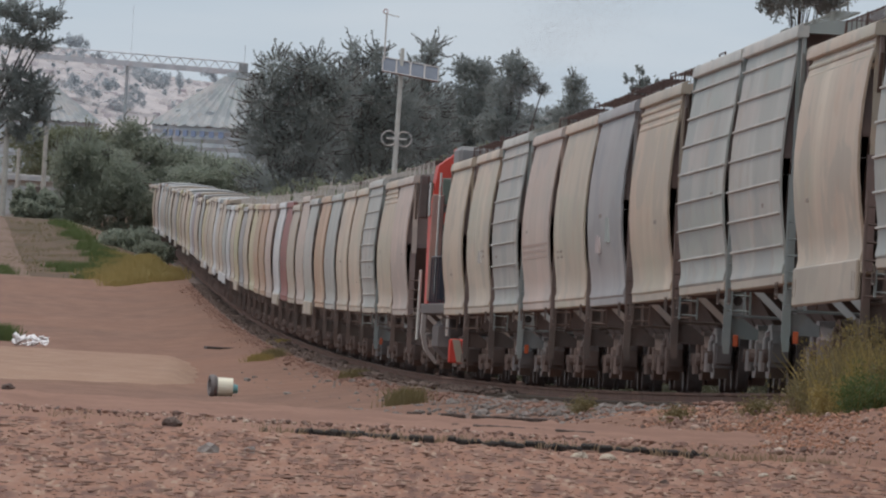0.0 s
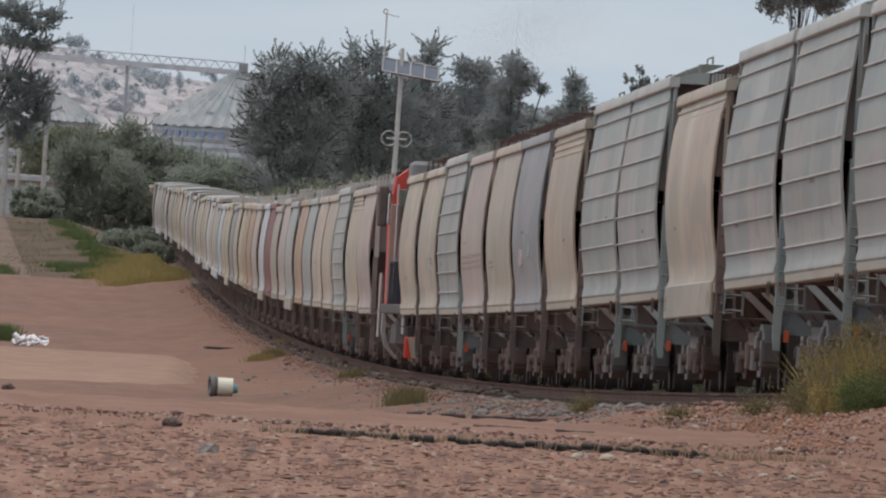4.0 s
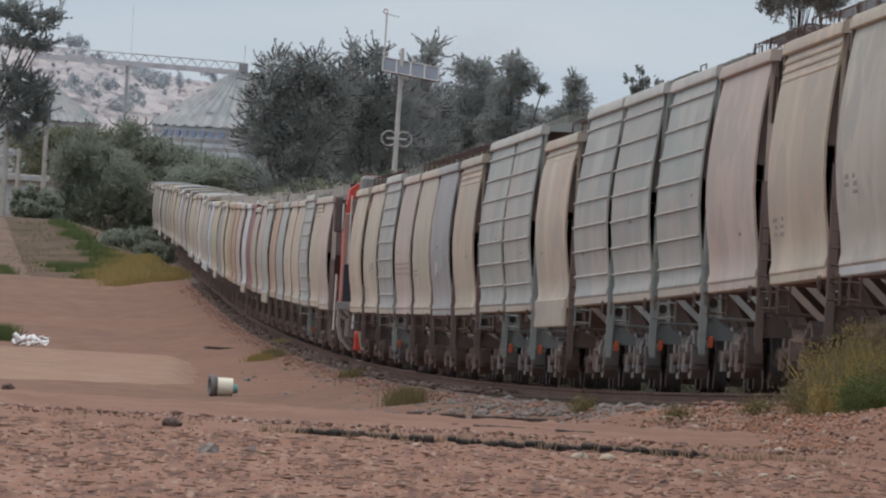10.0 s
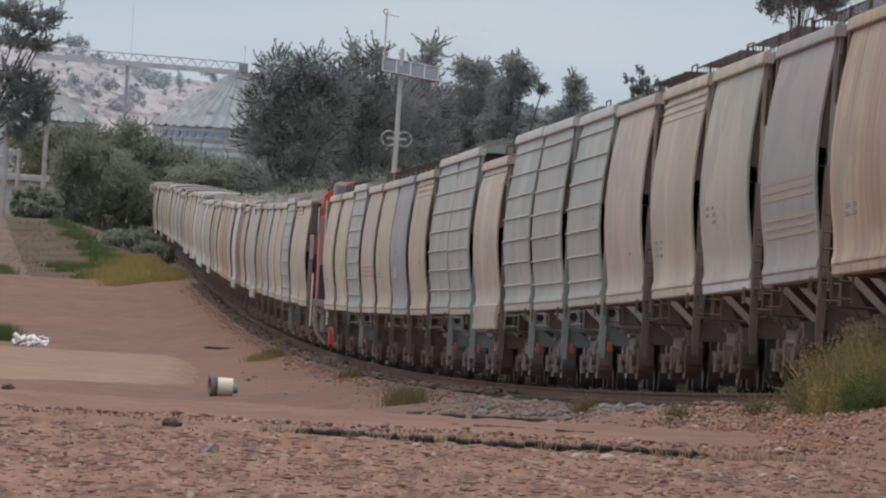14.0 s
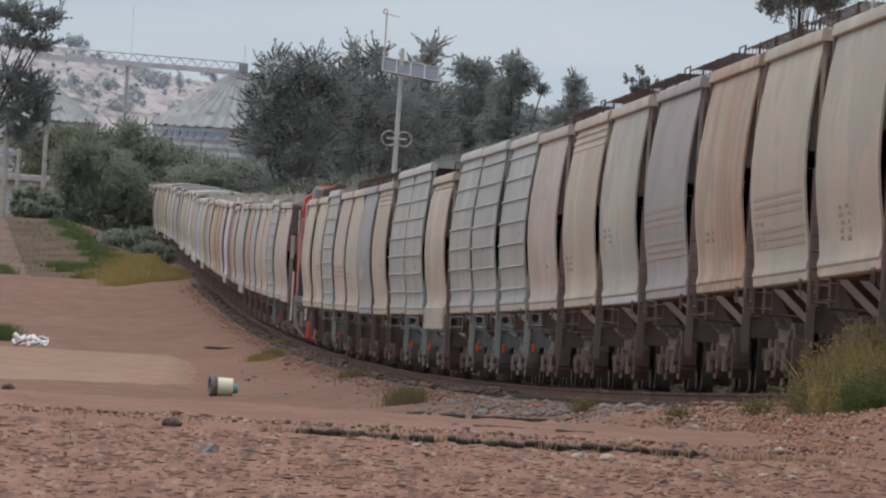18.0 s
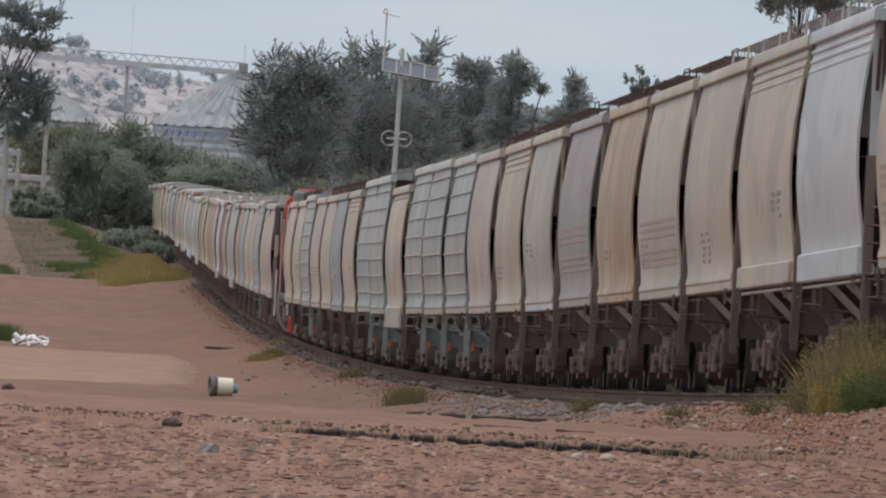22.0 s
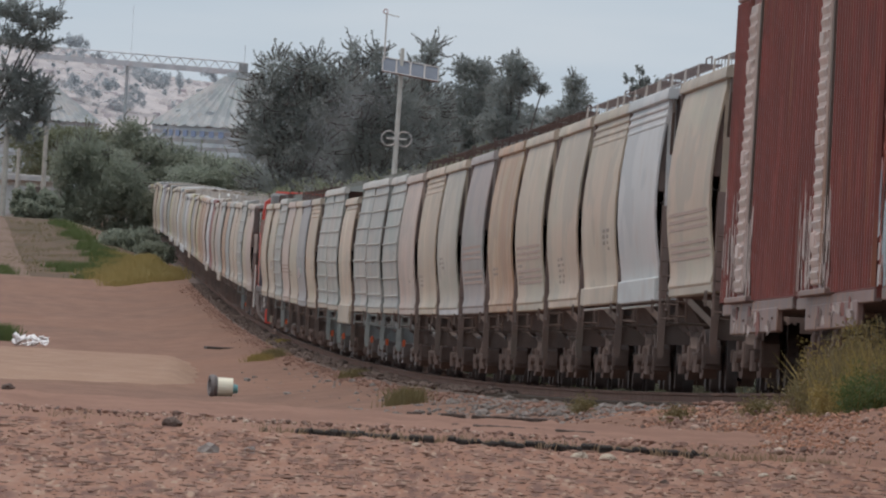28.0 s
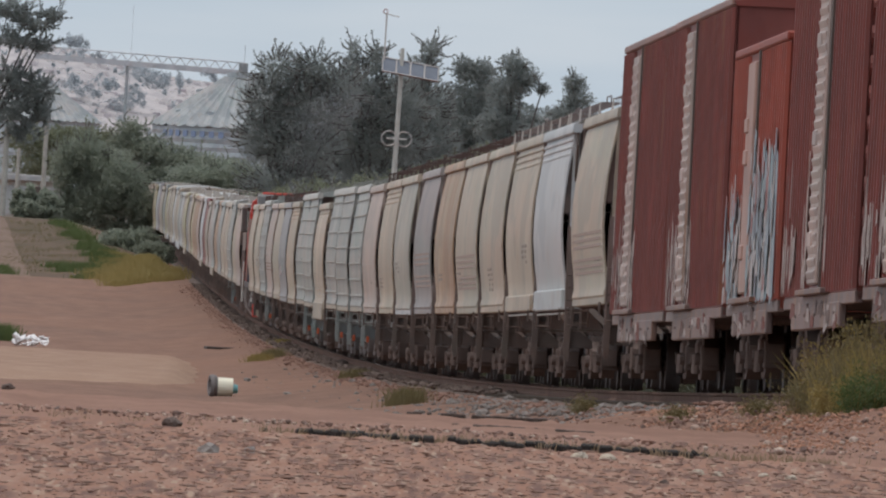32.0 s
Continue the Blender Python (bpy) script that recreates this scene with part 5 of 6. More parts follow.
def hill_top(x):
    """Height of the far hill's crest, which climbs to one side."""
    return 27 + 5 * noise.noise(Vector((x * 0.012, 1, 0))) - 0.055 * max(0, x + 62) + min(0.28 * max(0, -x - 62), 7.0)


def silo(x, y, za, ze, R, name="grain_silo", lettered=False):
    g = -1.5
    t = empty(name, pose(x, y, g), label="galvanised steel grain silo with ribbed conical roof", category="silo", group="grain silos")
    bm = bmesh.new()
    rings = []
    h = ze - g
    n = int(h / 0.35)
    for i in range(n + 1):
        r = R + (0.05 if i % 2 else 0.0)
        rings.append([(r * math.cos(a), r * math.sin(a), h * i / n) for a in np.linspace(0, 2 * math.pi, 72, endpoint=False)])
    loft(bm, rings, close=True)
    part("wall", bm, CORR, t)
    bm = bmesh.new()
    top = za - g
    seg = 120
    rr = []
    for r, z in ((R + 0.25, h), (R * 0.5, h + (top - h) * 0.62), (1.35, top)):
        rr.append([(r * math.cos(a), r * math.sin(a), z + (0.19 * min(1, r / 3) if i % 3 == 0 else 0)) for i, a in enumerate(np.linspace(0, 2 * math.pi, seg, endpoint=False))])
    loft(bm, rr, close=True)
    part("roof", bm, CORRROOF, t)
    part("roof_collar", _bm(lambda b: tube(b, (0, 0, top - 0.2), (0, 0, top + 0.5), 1.2, seg=16)), CORR, t)
    for a in (3.6, 4.3, 5.2):
        r, z = R * 0.78, h + (top - h) * 0.22
        part("roof_vent", _bm(lambda b: box(b, r * math.cos(a) - 0.28, r * math.cos(a) + 0.28, r * math.sin(a) - 0.3, r * math.sin(a) + 0.3, z, z + 0.5, 0.05)), CORR, t)
    if lettered:
        blue = plain("faded_blue_sign_paint", (0.24, 0.31, 0.46), 0.6)
        for i in range(8):
            a = -math.pi / 2 - 0.98 + i * 0.115
            m = pose(R * 1.012 * math.cos(a), R * 1.012 * math.sin(a), h - 0.62, 0, 0, math.degrees(a) + 90)
            shared("painted_letter_bar", ("letter", name), lambda b: box(b, -0.24, 0.24, -0.03, 0.03, -0.28, 0.28), blue, t, m, "blue painted mark")
    return t


def build_far():
    silo(-19.18, 1900.0, 14.73, 9.99, 7.74, lettered=True)
    silo(-44.02, 2250.0, 14.72, 10.81, 6.42)
    # conveyor gallery
    y = 1950
    ax, az = -39.12, 16.17
    bx, bz = -19.35, 15.67
    gal = empty("conveyor_gallery", label="long steel truss conveyor gallery over the silos", category="conveyor")
    bm = bmesh.new()
    n = 18
    for i in range(n):
        f0, f1 = i / n, (i + 1) / n
        p = lambda f, dz: (ax + (bx - ax) * f, y, az + (bz - az) * f + dz)
        tube(bm, p(f0, 0.75), p(f1, 0.75), 0.07, seg=5)
        tube(bm, p(f0, 0.0), p((f0 + f1) / 2, 0.75), 0.05, seg=5)
        tube(bm, p((f0 + f1) / 2, 0.75), p(f1, 0.0), 0.05, seg=5)
    part("truss", bm, PALESTEEL, gal)
    part("trough", _bm(lambda b: loft(b, [[(ax, y - 0.4, az - 0.45), (ax, y + 0.4, az - 0.45), (ax, y + 0.4, az + 0.05), (ax, y - 0.4, az + 0.05)], [(bx, y - 0.4, bz - 0.45), (bx, y + 0.4, bz - 0.45), (bx, y + 0.4, bz + 0.05), (bx, y - 0.4, bz + 0.05)]], close=True)), PALESTEEL, gal)
    part("head_box", _bm(lambda b: box(b, bx - 0.5, bx + 0.35, y - 0.6, y + 0.6, bz - 0.9, bz + 0.75, 0.05)), CORRROOF, gal)
    part("beacon_rod", _bm(lambda b: tube(b, (bx, y, bz + 0.7), (bx, y, bz + 2.4), 0.03, seg=5)), PALESTEEL, gal)
    tx, tz = -30.28, 15.62
    part("support_tower", _bm(lambda b: [tube(b, (tx + dx, y, -1.5), (tx + dx, y, tz), 0.17, seg=8) for dx in (0.0,)]), CORR, gal)
    mx, mz = -30.79, 21.75
    mast = empty("radio_mast", pose(mx, 2000, -1.5), label="thin far radio mast behind the conveyor", category="mast")
    part("pole", _bm(lambda b: tube(b, (0, 0, 0), (0, 0, mz + 1.5), 0.03, 0.012, seg=6)), PALESTEEL, mast)
    # hill with houses; the hill's pale mauve-grey carries the distance haze
    hill = soil("haze_toned_hillside", (0.42, 0.385, 0.385), (0.33, 0.315, 0.325), (0.48, 0.44, 0.435), 0.3, 0.5)
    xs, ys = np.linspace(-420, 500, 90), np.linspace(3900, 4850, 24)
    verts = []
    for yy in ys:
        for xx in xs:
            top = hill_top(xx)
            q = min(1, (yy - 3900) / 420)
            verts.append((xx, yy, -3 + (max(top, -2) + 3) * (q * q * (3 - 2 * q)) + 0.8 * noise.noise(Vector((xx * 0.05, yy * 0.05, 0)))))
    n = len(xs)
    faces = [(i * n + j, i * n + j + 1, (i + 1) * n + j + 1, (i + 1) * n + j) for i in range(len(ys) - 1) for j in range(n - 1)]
    tagged(link_mesh("hillside", verts, faces, hill, smooth=True), "distant hillside behind the silos, coloured pale for haze", "hill", kind="structure")


build_far()


# ---- grass, stones and litter on the ground ----
def grass(name, spots, blades, height, spread, material, seed, label, category="grass", kind="", lean=0.35):
    """Tufts of bent blades, in one mesh, round the given places on the ground."""
    rng = np.random.default_rng(seed)
    v = []
    for x, y, n_mul in spots:
        n = int(blades * n_mul)
        px, py = x + rng.normal(size=n) * spread, y + rng.normal(size=n) * spread * 2.0
        g = ground_z(px, py) - 0.02
        h = height * rng.uniform(0.35, 1.25, n) * math.sqrt(n_mul)
        ang = rng.uniform(0, 2 * math.pi, n)
        out = h * rng.uniform(0.05, lean * 2, n)
        w = (0.003 + 0.004 * height) * rng.uniform(0.6, 1.5, n) * (1 + y / 500)
        base = np.stack([px, py, g], 1)
        side = np.stack([w, 0 * w, 0 * w], 1)
        mid = base + np.stack([np.cos(ang) * out * 0.35, np.sin(ang) * out * 0.35, h * 0.6], 1)
        tip = base + np.stack([np.cos(ang) * out, np.sin(ang) * out, h], 1)
        v.append(np.stack([base - side, base + side, mid + side * 0.8, mid - side * 0.8], 1).reshape(-1, 3))
        v.append(np.stack([mid - side * 0.8, mid + side * 0.8, tip + side * 0.1, tip - side * 0.1], 1).reshape(-1, 3))
    v = np.concatenate(v)
    ob = cards_mesh(name, v, np.arange(len(v)).reshape(-1, 4), material, None)
    return tagged(ob, label, category, kind=kind)


def lump_mesh(rng, r, flat=0.7, sub=1):
    bm = bmesh.new()
    bmesh.ops.create_icosphere(bm, subdivisions=sub, radius=1.0)
    for q in bm.verts:
        q.co *= rng.uniform(0.7, 1.15)
        q.co.z *= flat
    vs = np.array([q.co[:] for q in bm.verts]) * r
    fs = np.array([[q.index for q in f.verts] for f in bm.faces])
    bm.free()
    return vs, fs


def scatter(name, places, sizes, material, seed, label, category, flat=0.7, sink=0.3, lift=0.0, smooth=False):
    rng = np.random.default_rng(seed)
    kinds = [lump_mesh(rng, 1.0, flat) for _ in range(8)]
    vv, ff, n = [], [], 0
    for (x, y), r in zip(places, sizes):
        vs, fs = kinds[rng.integers(0, 8)]
        a = rng.uniform(0, 6.28)
        m = np.array([[math.cos(a), -math.sin(a), 0], [math.sin(a), math.cos(a), 0], [0, 0, 1]])
        p = (vs * np.array([rng.uniform(0.8, 1.5), rng.uniform(0.8, 1.5), 1])) @ m.T * r
        vv.append(p + np.array([x, y, float(ground_z(x, y)) + lift + r * flat * (0.5 - sink)]))
        ff.append(fs + n)
        n += len(vs)
    ob = link_mesh(name, np.concatenate(vv), np.concatenate(ff), material, smooth=smooth)
    return tagged(ob, label, category, kind="stuff")


def stone(x, y, z, r, seed, material, label, name="stone", flat=0.7):
    rng = np.random.default_rng(seed)
    vs, fs = lump_mesh(rng, r, flat, 2)
    ob = link_mesh(name, vs, fs, material, smooth=False)
    ob.matrix_basis = pose(x, y, z + r * flat * 0.45, 0, 0, seed * 40)
    return tagged(ob, label, "stone", group="loose stones")


def weed(x, y, height, spread, material, seed):
    """A loose weed: thin stems with small leaves, thinning upwards."""
    rng = np.random.default_rng(seed)
    g = float(ground_z(x, y))
    w = empty("weed", pose(x, y, g), label="loose dry olive weed growing beside the track" if material is not GREEN else "fresh green weed beside the track", category="weed", group="weeds beside the track")
    bm = bmesh.new()
    tips = []
    for i in range(26):
        a, r = rng.uniform(0, 6.28), spread * rng.uniform(0.1, 1.3)
        foot = (math.cos(a) * r * 0.35, math.sin(a) * r * 0.7, -0.03)
        tip = (math.cos(a) * r, math.sin(a) * r * 2, height * rng.uniform(0.5, 1.35))
        tube(bm, foot, tip, 0.004, 0.0015, seg=4, caps=False)
        tips += [np.array(foot) + (np.array(tip) - np.array(foot)) * q for q in (0.3, 0.55, 0.75, 0.92)]
    tagged(part("stalk_tangle", bm, DRY, w), kind="stuff")
    v, f = leaf_cards(rng, np.array(tips), np.full(len(tips), 0.075), 17, 0.015 + 0.006 * height)
    tagged(cards_mesh("foliage", v, f, material, w), kind="stuff")
    return w


def build_ground_cover():
    rng = np.random.default_rng(8)
    def tones(n, l, s):
        g = n.new("ShaderNodeNewGeometry")
        c = mixed(n, l, g.outputs["Random Per Island"], (0.216, 0.124, 0.096), (0.288, 0.180, 0.140))
        l.new(mixed(n, l, ramp(n, l, spot(n, l, 14.0, (1, 1, 1), 4, False), 0.35, 0.7), c, (0.256, 0.144, 0.108)), s.inputs["Base Color"])
        s.inputs["Roughness"].default_value = 0.95
    clod = mat("earth_clods", tones)
    redclod = soil("red_bank_earth", (0.365, 0.188, 0.122), (0.300, 0.160, 0.112), (0.405, 0.250, 0.185), 2.0)
    greystone = soil("grey_loose_stone", (0.22, 0.195, 0.18), (0.16, 0.145, 0.135), (0.30, 0.27, 0.25), 2.0)
    palestone = soil("pale_loose_stone", (0.450, 0.378, 0.297), (0.378, 0.324, 0.252), (0.495, 0.432, 0.360), 2.0)
    n = 3000
    ys = rng.uniform(134, 179, n)
    scatter("gravel", np.stack([rng.uniform(-0.024, 0.024, n) * ys, ys], 1), 0.004 + rng.exponential(0.0045, n), clod, 1, "reddish earth clods and gravel on the bare ground", "gravel", 0.65, 0.3, 0.03)
    def clump_tones(n, l, s):
        g = n.new("ShaderNodeNewGeometry")
        c = mixed(n, l, g.outputs["Random Per Island"], (0.185, 0.112, 0.09), (0.31, 0.205, 0.156))
        l.new(c, s.inputs["Base Color"])
        s.inputs["Roughness"].default_value = 1.0
    n = 2600
    ys = 134 + 45 * rng.random(n)
    scatter("loose_earth", np.stack([rng.uniform(-0.024, 0.024, n) * ys, ys], 1), 0.014 + np.minimum(rng.exponential(0.012, n), 0.04), mat("large_earth_clods", clump_tones), 9, "soft dull red and tan clods of churned earth", "earth", 0.22, 0.2, 0.03, True)
    n = 3200
    ys = rng.uniform(182, 300, n)
    scatter("gravel", np.stack([rng.uniform(-0.022, 0.016, n) * ys, ys], 1), 0.008 + rng.exponential(0.009, n), clod, 2, "fine reddish gravel on the dirt road", "gravel", 0.6, 0.2, 0.055)
    def mixed_tones(n, l, s):
        g = n.new("ShaderNodeNewGeometry")
        c = mixed(n, l, ramp(n, l, g.outputs["Random Per Island"], 0.0, 0.7), (0.107, 0.070, 0.057), (0.271, 0.164, 0.131))
        l.new(mixed(n, l, ramp(n, l, g.outputs["Random Per Island"], 0.7, 1.0), c, (0.46, 0.38, 0.31)), s.inputs["Base Color"])
        s.inputs["Roughness"].default_value = 0.95
    rubble = mat("mixed_road_rubble", mixed_tones)
    n = 6500
    ys = rng.uniform(183, 236, n)
    xs = rng.uniform(-0.022, 0.022, n) * ys
    scatter("road_rubble", np.stack([xs, ys], 1), 0.007 + rng.exponential(0.006, n), rubble, 5, "small dark and pale rubble along the road edge", "rubble", 0.9, 0.1, 0.05)
    n = 5200
    ys = rng.uniform(196, 268, n)
    scatter("earth_clods", np.stack([line_x(ys) - rng.normal(2.6, 0.75, n), ys], 1), np.minimum(0.009 + rng.exponential(0.008, n), 0.045), redclod, 3, "crumbling red earth bank beside the ballast", "earth", 0.7, 0.5)
    n = 3000
    ys = rng.uniform(188, 214, n)
    scatter("earth_clods", np.stack([rng.uniform(0.0125, 0.022, n) * ys, ys], 1), np.minimum(0.006 + rng.exponential(0.006, n), 0.03), redclod, 13, "loose orange earth crumbs by the weeds", "earth", 0.6, 0.3, 0.05)
    n = 3400
    ys = 380 + 660 * rng.random(n) ** 1.2
    scatter("ballast_stones", np.stack([line_x(ys) - rng.uniform(0.82, 1.5, n), ys], 1), 0.02 + rng.exponential(0.016, n), BALLAST, 14, "dull brown crushed stones along the ballast shoulder", "stones", 0.8, 0.2, 0.10)
    n = 2400
    ys = 258 + 130 * rng.random(n) ** 1.6 + 200 * (rng.random(n) < 0.12) * rng.random(n)
    scatter("ballast_stones", np.stack([line_x(ys) - 1.4 - np.minimum(rng.exponential(0.7, n), 2.4), ys], 1), 0.018 + rng.exponential(0.014, n), greystone, 4, "grey crushed stones spilled from the ballast", "stones", 0.8)
    n = 3600
    ys = 330 + 720 * rng.random(n) ** 1.3
    scatter("ballast_fringe", np.stack([line_x(ys) - 1.45 - np.abs(rng.normal(0, 0.30, n)), ys], 1), 0.012 + rng.exponential(0.010, n), clod, 6, "mixed dirt and small stones fringing the ballast", "stones", 0.7, 0.3, 0.02)
    for i, (x, y, z, r, m) in enumerate((
            (1.26, 174.0, 2.05, 0.075, palestone), (1.50, 174.0, 2.05, 0.075, palestone), (2.18, 168.0, 2.05, 0.06, palestone), (2.34, 168.0, 2.05, 0.05, palestone),
            (2.72, 168.0, 2.05, 0.06, palestone), (2.94, 168.0, 2.05, 0.06, palestone), (-1.72, 163.0, 2.05, 0.10, greystone), (-1.43, 166.0, 2.05, 0.06, greystone),
            (1.83, 161.0, 2.05, 0.05, BALLAST), (-2.26, 182.0, 2.05, 0.09, BALLAST), (-2.58, 208.0, 1.85, 0.08, BALLAST), (-3.33, 186.0, 2.05, 0.08, BALLAST),
            (-8.63, 424.0, -0.14, 0.14, BALLAST), (-6.13, 387.0, 0.12, 0.09, palestone), (-5.72, 389.0, 0.11, 0.09, palestone), (-5.93, 393.0, 0.08, 0.09, BALLAST),
            (-6.43, 376.0, 0.21, 0.09, greystone), (3.09, 209.0, 2.01, 0.045, BALLAST), (2.89, 196.0, 1.99, 0.04, BALLAST), (-0.11, 176.0, 2.05, 0.05, palestone),
            (1.12, 411.0, 0.43, 0.22, BALLAST), (2.20, 414.0, 0.41, 0.12, BALLAST), (2.69, 237.0, 1.82, 0.07, palestone), (2.06, 434.0, 0.27, 0.14, greystone))):
        stone(x, y, z, r, i, m, "pale loose stone on the dirt" if m is palestone else "grey loose stone on the dirt")
    # weeds and grass
    for i, (x, y, k, m) in enumerate(((3.92, 212, 0.8, OLIVE), (4.2, 209, 1.1, OLIVE), (4.55, 212, 1.35, OLIVE), (4.1, 219, 1.0, DRY), (4.5, 222, 1.35, OLIVE), (4.45, 206, 0.75, OLIVE), (4.3, 213, 1.3, DRY),
                                      (3.72, 210, 0.55, OLIVE), (3.95, 205, 0.55, DRY), (4.75, 206, 1.1, DRY), (4.9, 216, 1.3, OLIVE), (4.12, 203, 0.5, GREEN), (4.22, 203.5, 0.62, GREEN), (4.30, 203, 0.5, GREEN), (4.36, 207.5, 0.7, GREEN))):
        weed(x, y, 0.54 * k, 0.17 + 0.06 * k, m, 60 + i)
    tall = [(4.05, 208, 1.0), (4.35, 207, 1.0), (4.65, 208, 1.0), (4.9, 212, 1.0), (4.45, 214, 1.0), (4.2, 216, 0.8), (4.75, 218, 1.0)]
    grass("tall_grass", tall[::2], 170, 0.58, 0.16, OLIVE, 71, "tall see-through yellow-olive grass beside the track", "grass", "stuff")
    grass("tall_grass", tall[1::2], 150, 0.62, 0.16, DRY, 72, "tall see-through dry grass beside the track", "grass", "stuff")
    for i, (x, y, z, h) in enumerate(((8.51, 597.0, -0.97, 0.24), (7.85, 581.0, -0.92, 0.2), (9.00, 581.0, -0.92, 0.14), (2.06, 284.0, 1.39, 0.16), (2.74, 233.0, 1.85, 0.1), (3.45, 220.0, 2.09, 0.12))):
        weed(x, y, h, 0.16, OLIVE, 20 + i)
    for i, (x, y, z, h, m) in enumerate(((-0.53, 382.0, 0.41, 0.30, OLIVE), (-1.91, 499.0, -0.14, 0.2, OLIVE), (-4.79, 612.0, -0.64, 0.24, OLIVE), (-5.11, 602.0, -0.69, 0.2, DRY), (-14.20, 687.0, -1.18, 0.5, GREEN), (-4.89, 668.0, -0.66, 0.2, DRY))):
        grass("grass_patch", [(x, y, 1.0), (x + 0.1, y + 3, 0.8)], 320, h * 1.1, 0.17, m, 30 + i, "patch of low yellow-green grass on the dirt", "grass")
    # grassy slope and heap at the end of the dirt road
    far = np.random.default_rng(4)
    slope = [(float(line_x(y)) - q, y, 1.0) for q, y in zip(far.uniform(2.3, 3.4 + 2.4 * far.random(190)), far.uniform(1086, 1160, 190))]
    slope += [(-18.9 + q, y, 0.9) for q, y in zip(far.uniform(-0.7, 0.7, 24), far.uniform(1222, 1262, 24))]
    slope += [(float(line_x(y)) - q, y, 0.8) for q, y in zip(far.uniform(4.2, 6.4, 60), far.uniform(1150, 1215, 60))]
    grass("dry_grass_slope", slope, 110, 0.42, 0.5, DRY, 41, "dry yellow grass mound beside the track", "grass", "stuff")
    strip = [(q[0], q[1], 1.0) for q in ((-23.93, 1309.0, 1.48), (-23.33, 1304.0, 1.33), (-22.64, 1292.0, 1.01), (-22.02, 1280.0, 0.72), (-21.44, 1269.0, 0.43), (-20.91, 1259.0, 0.14), (-20.42, 1249.0, -0.15), (-22.78, 1287.0, 0.87), (-21.55, 1262.0, 0.22), (-20.78, 1248.0), (-20.07, 1237.0), (-19.41, 1228.0), (-20.12, 1259.0), (-19.6, 1246.0))]
    grass("green_grass_slope", strip, 330, 0.42, 0.38, GREEN, 42, "green grass strip on the spoil heap's flank", "grass", "stuff")
    thin = [(q[0], q[1], 1.0) for q in ((-24.42, 1277.0, 0.47), (-23.40, 1261.0, 0.02), (-22.48, 1249.0, -0.25), (-23.15, 1232.0, -0.75), (-21.65, 1232.0, -0.66), (-21.35, 1243.0, -0.33), (-26.72, 1294.0, 0.99), (-25.57, 1306.0, 1.39))]
    grass("scrub_grass", thin, 60, 0.22, 0.8, OLIVE, 43, "thin scrub grass on the earth heap", "grass", "stuff")
    flank = [(float(line_x(y)) - q, y, 0.8) for q, y in zip(far.uniform(5.0, 6.6, 40), far.uniform(1120, 1230, 40))]
    grass("green_grass_slope", flank, 120, 0.36, 0.45, GREEN, 45, "green grass beside the dry mound", "grass", "stuff")
    weedy = [(x, y, 0.7) for x, y in zip(far.uniform(-28, -21.5, 46), far.uniform(1215, 1320, 46))]
    grass("scrub_grass", weedy, 70, 0.25, 0.9, OLIVE, 46, "thin scrub grass on the earth heap", "grass", "stuff")
    tufts = [(q[0], q[1], 1.0) for q in ((-22.53, 1226.0, -0.88), (-21.82, 1217.0, -1.08), (-21.56, 1224.0, -0.88), (-25.10, 1204.0, -1.37), (-25.74, 1215.0, -1.18))]
    grass("green_grass_tuft", tufts, 260, 0.45, 0.4, GREEN, 44, "bright green grass tufts at the heap's foot", "grass")


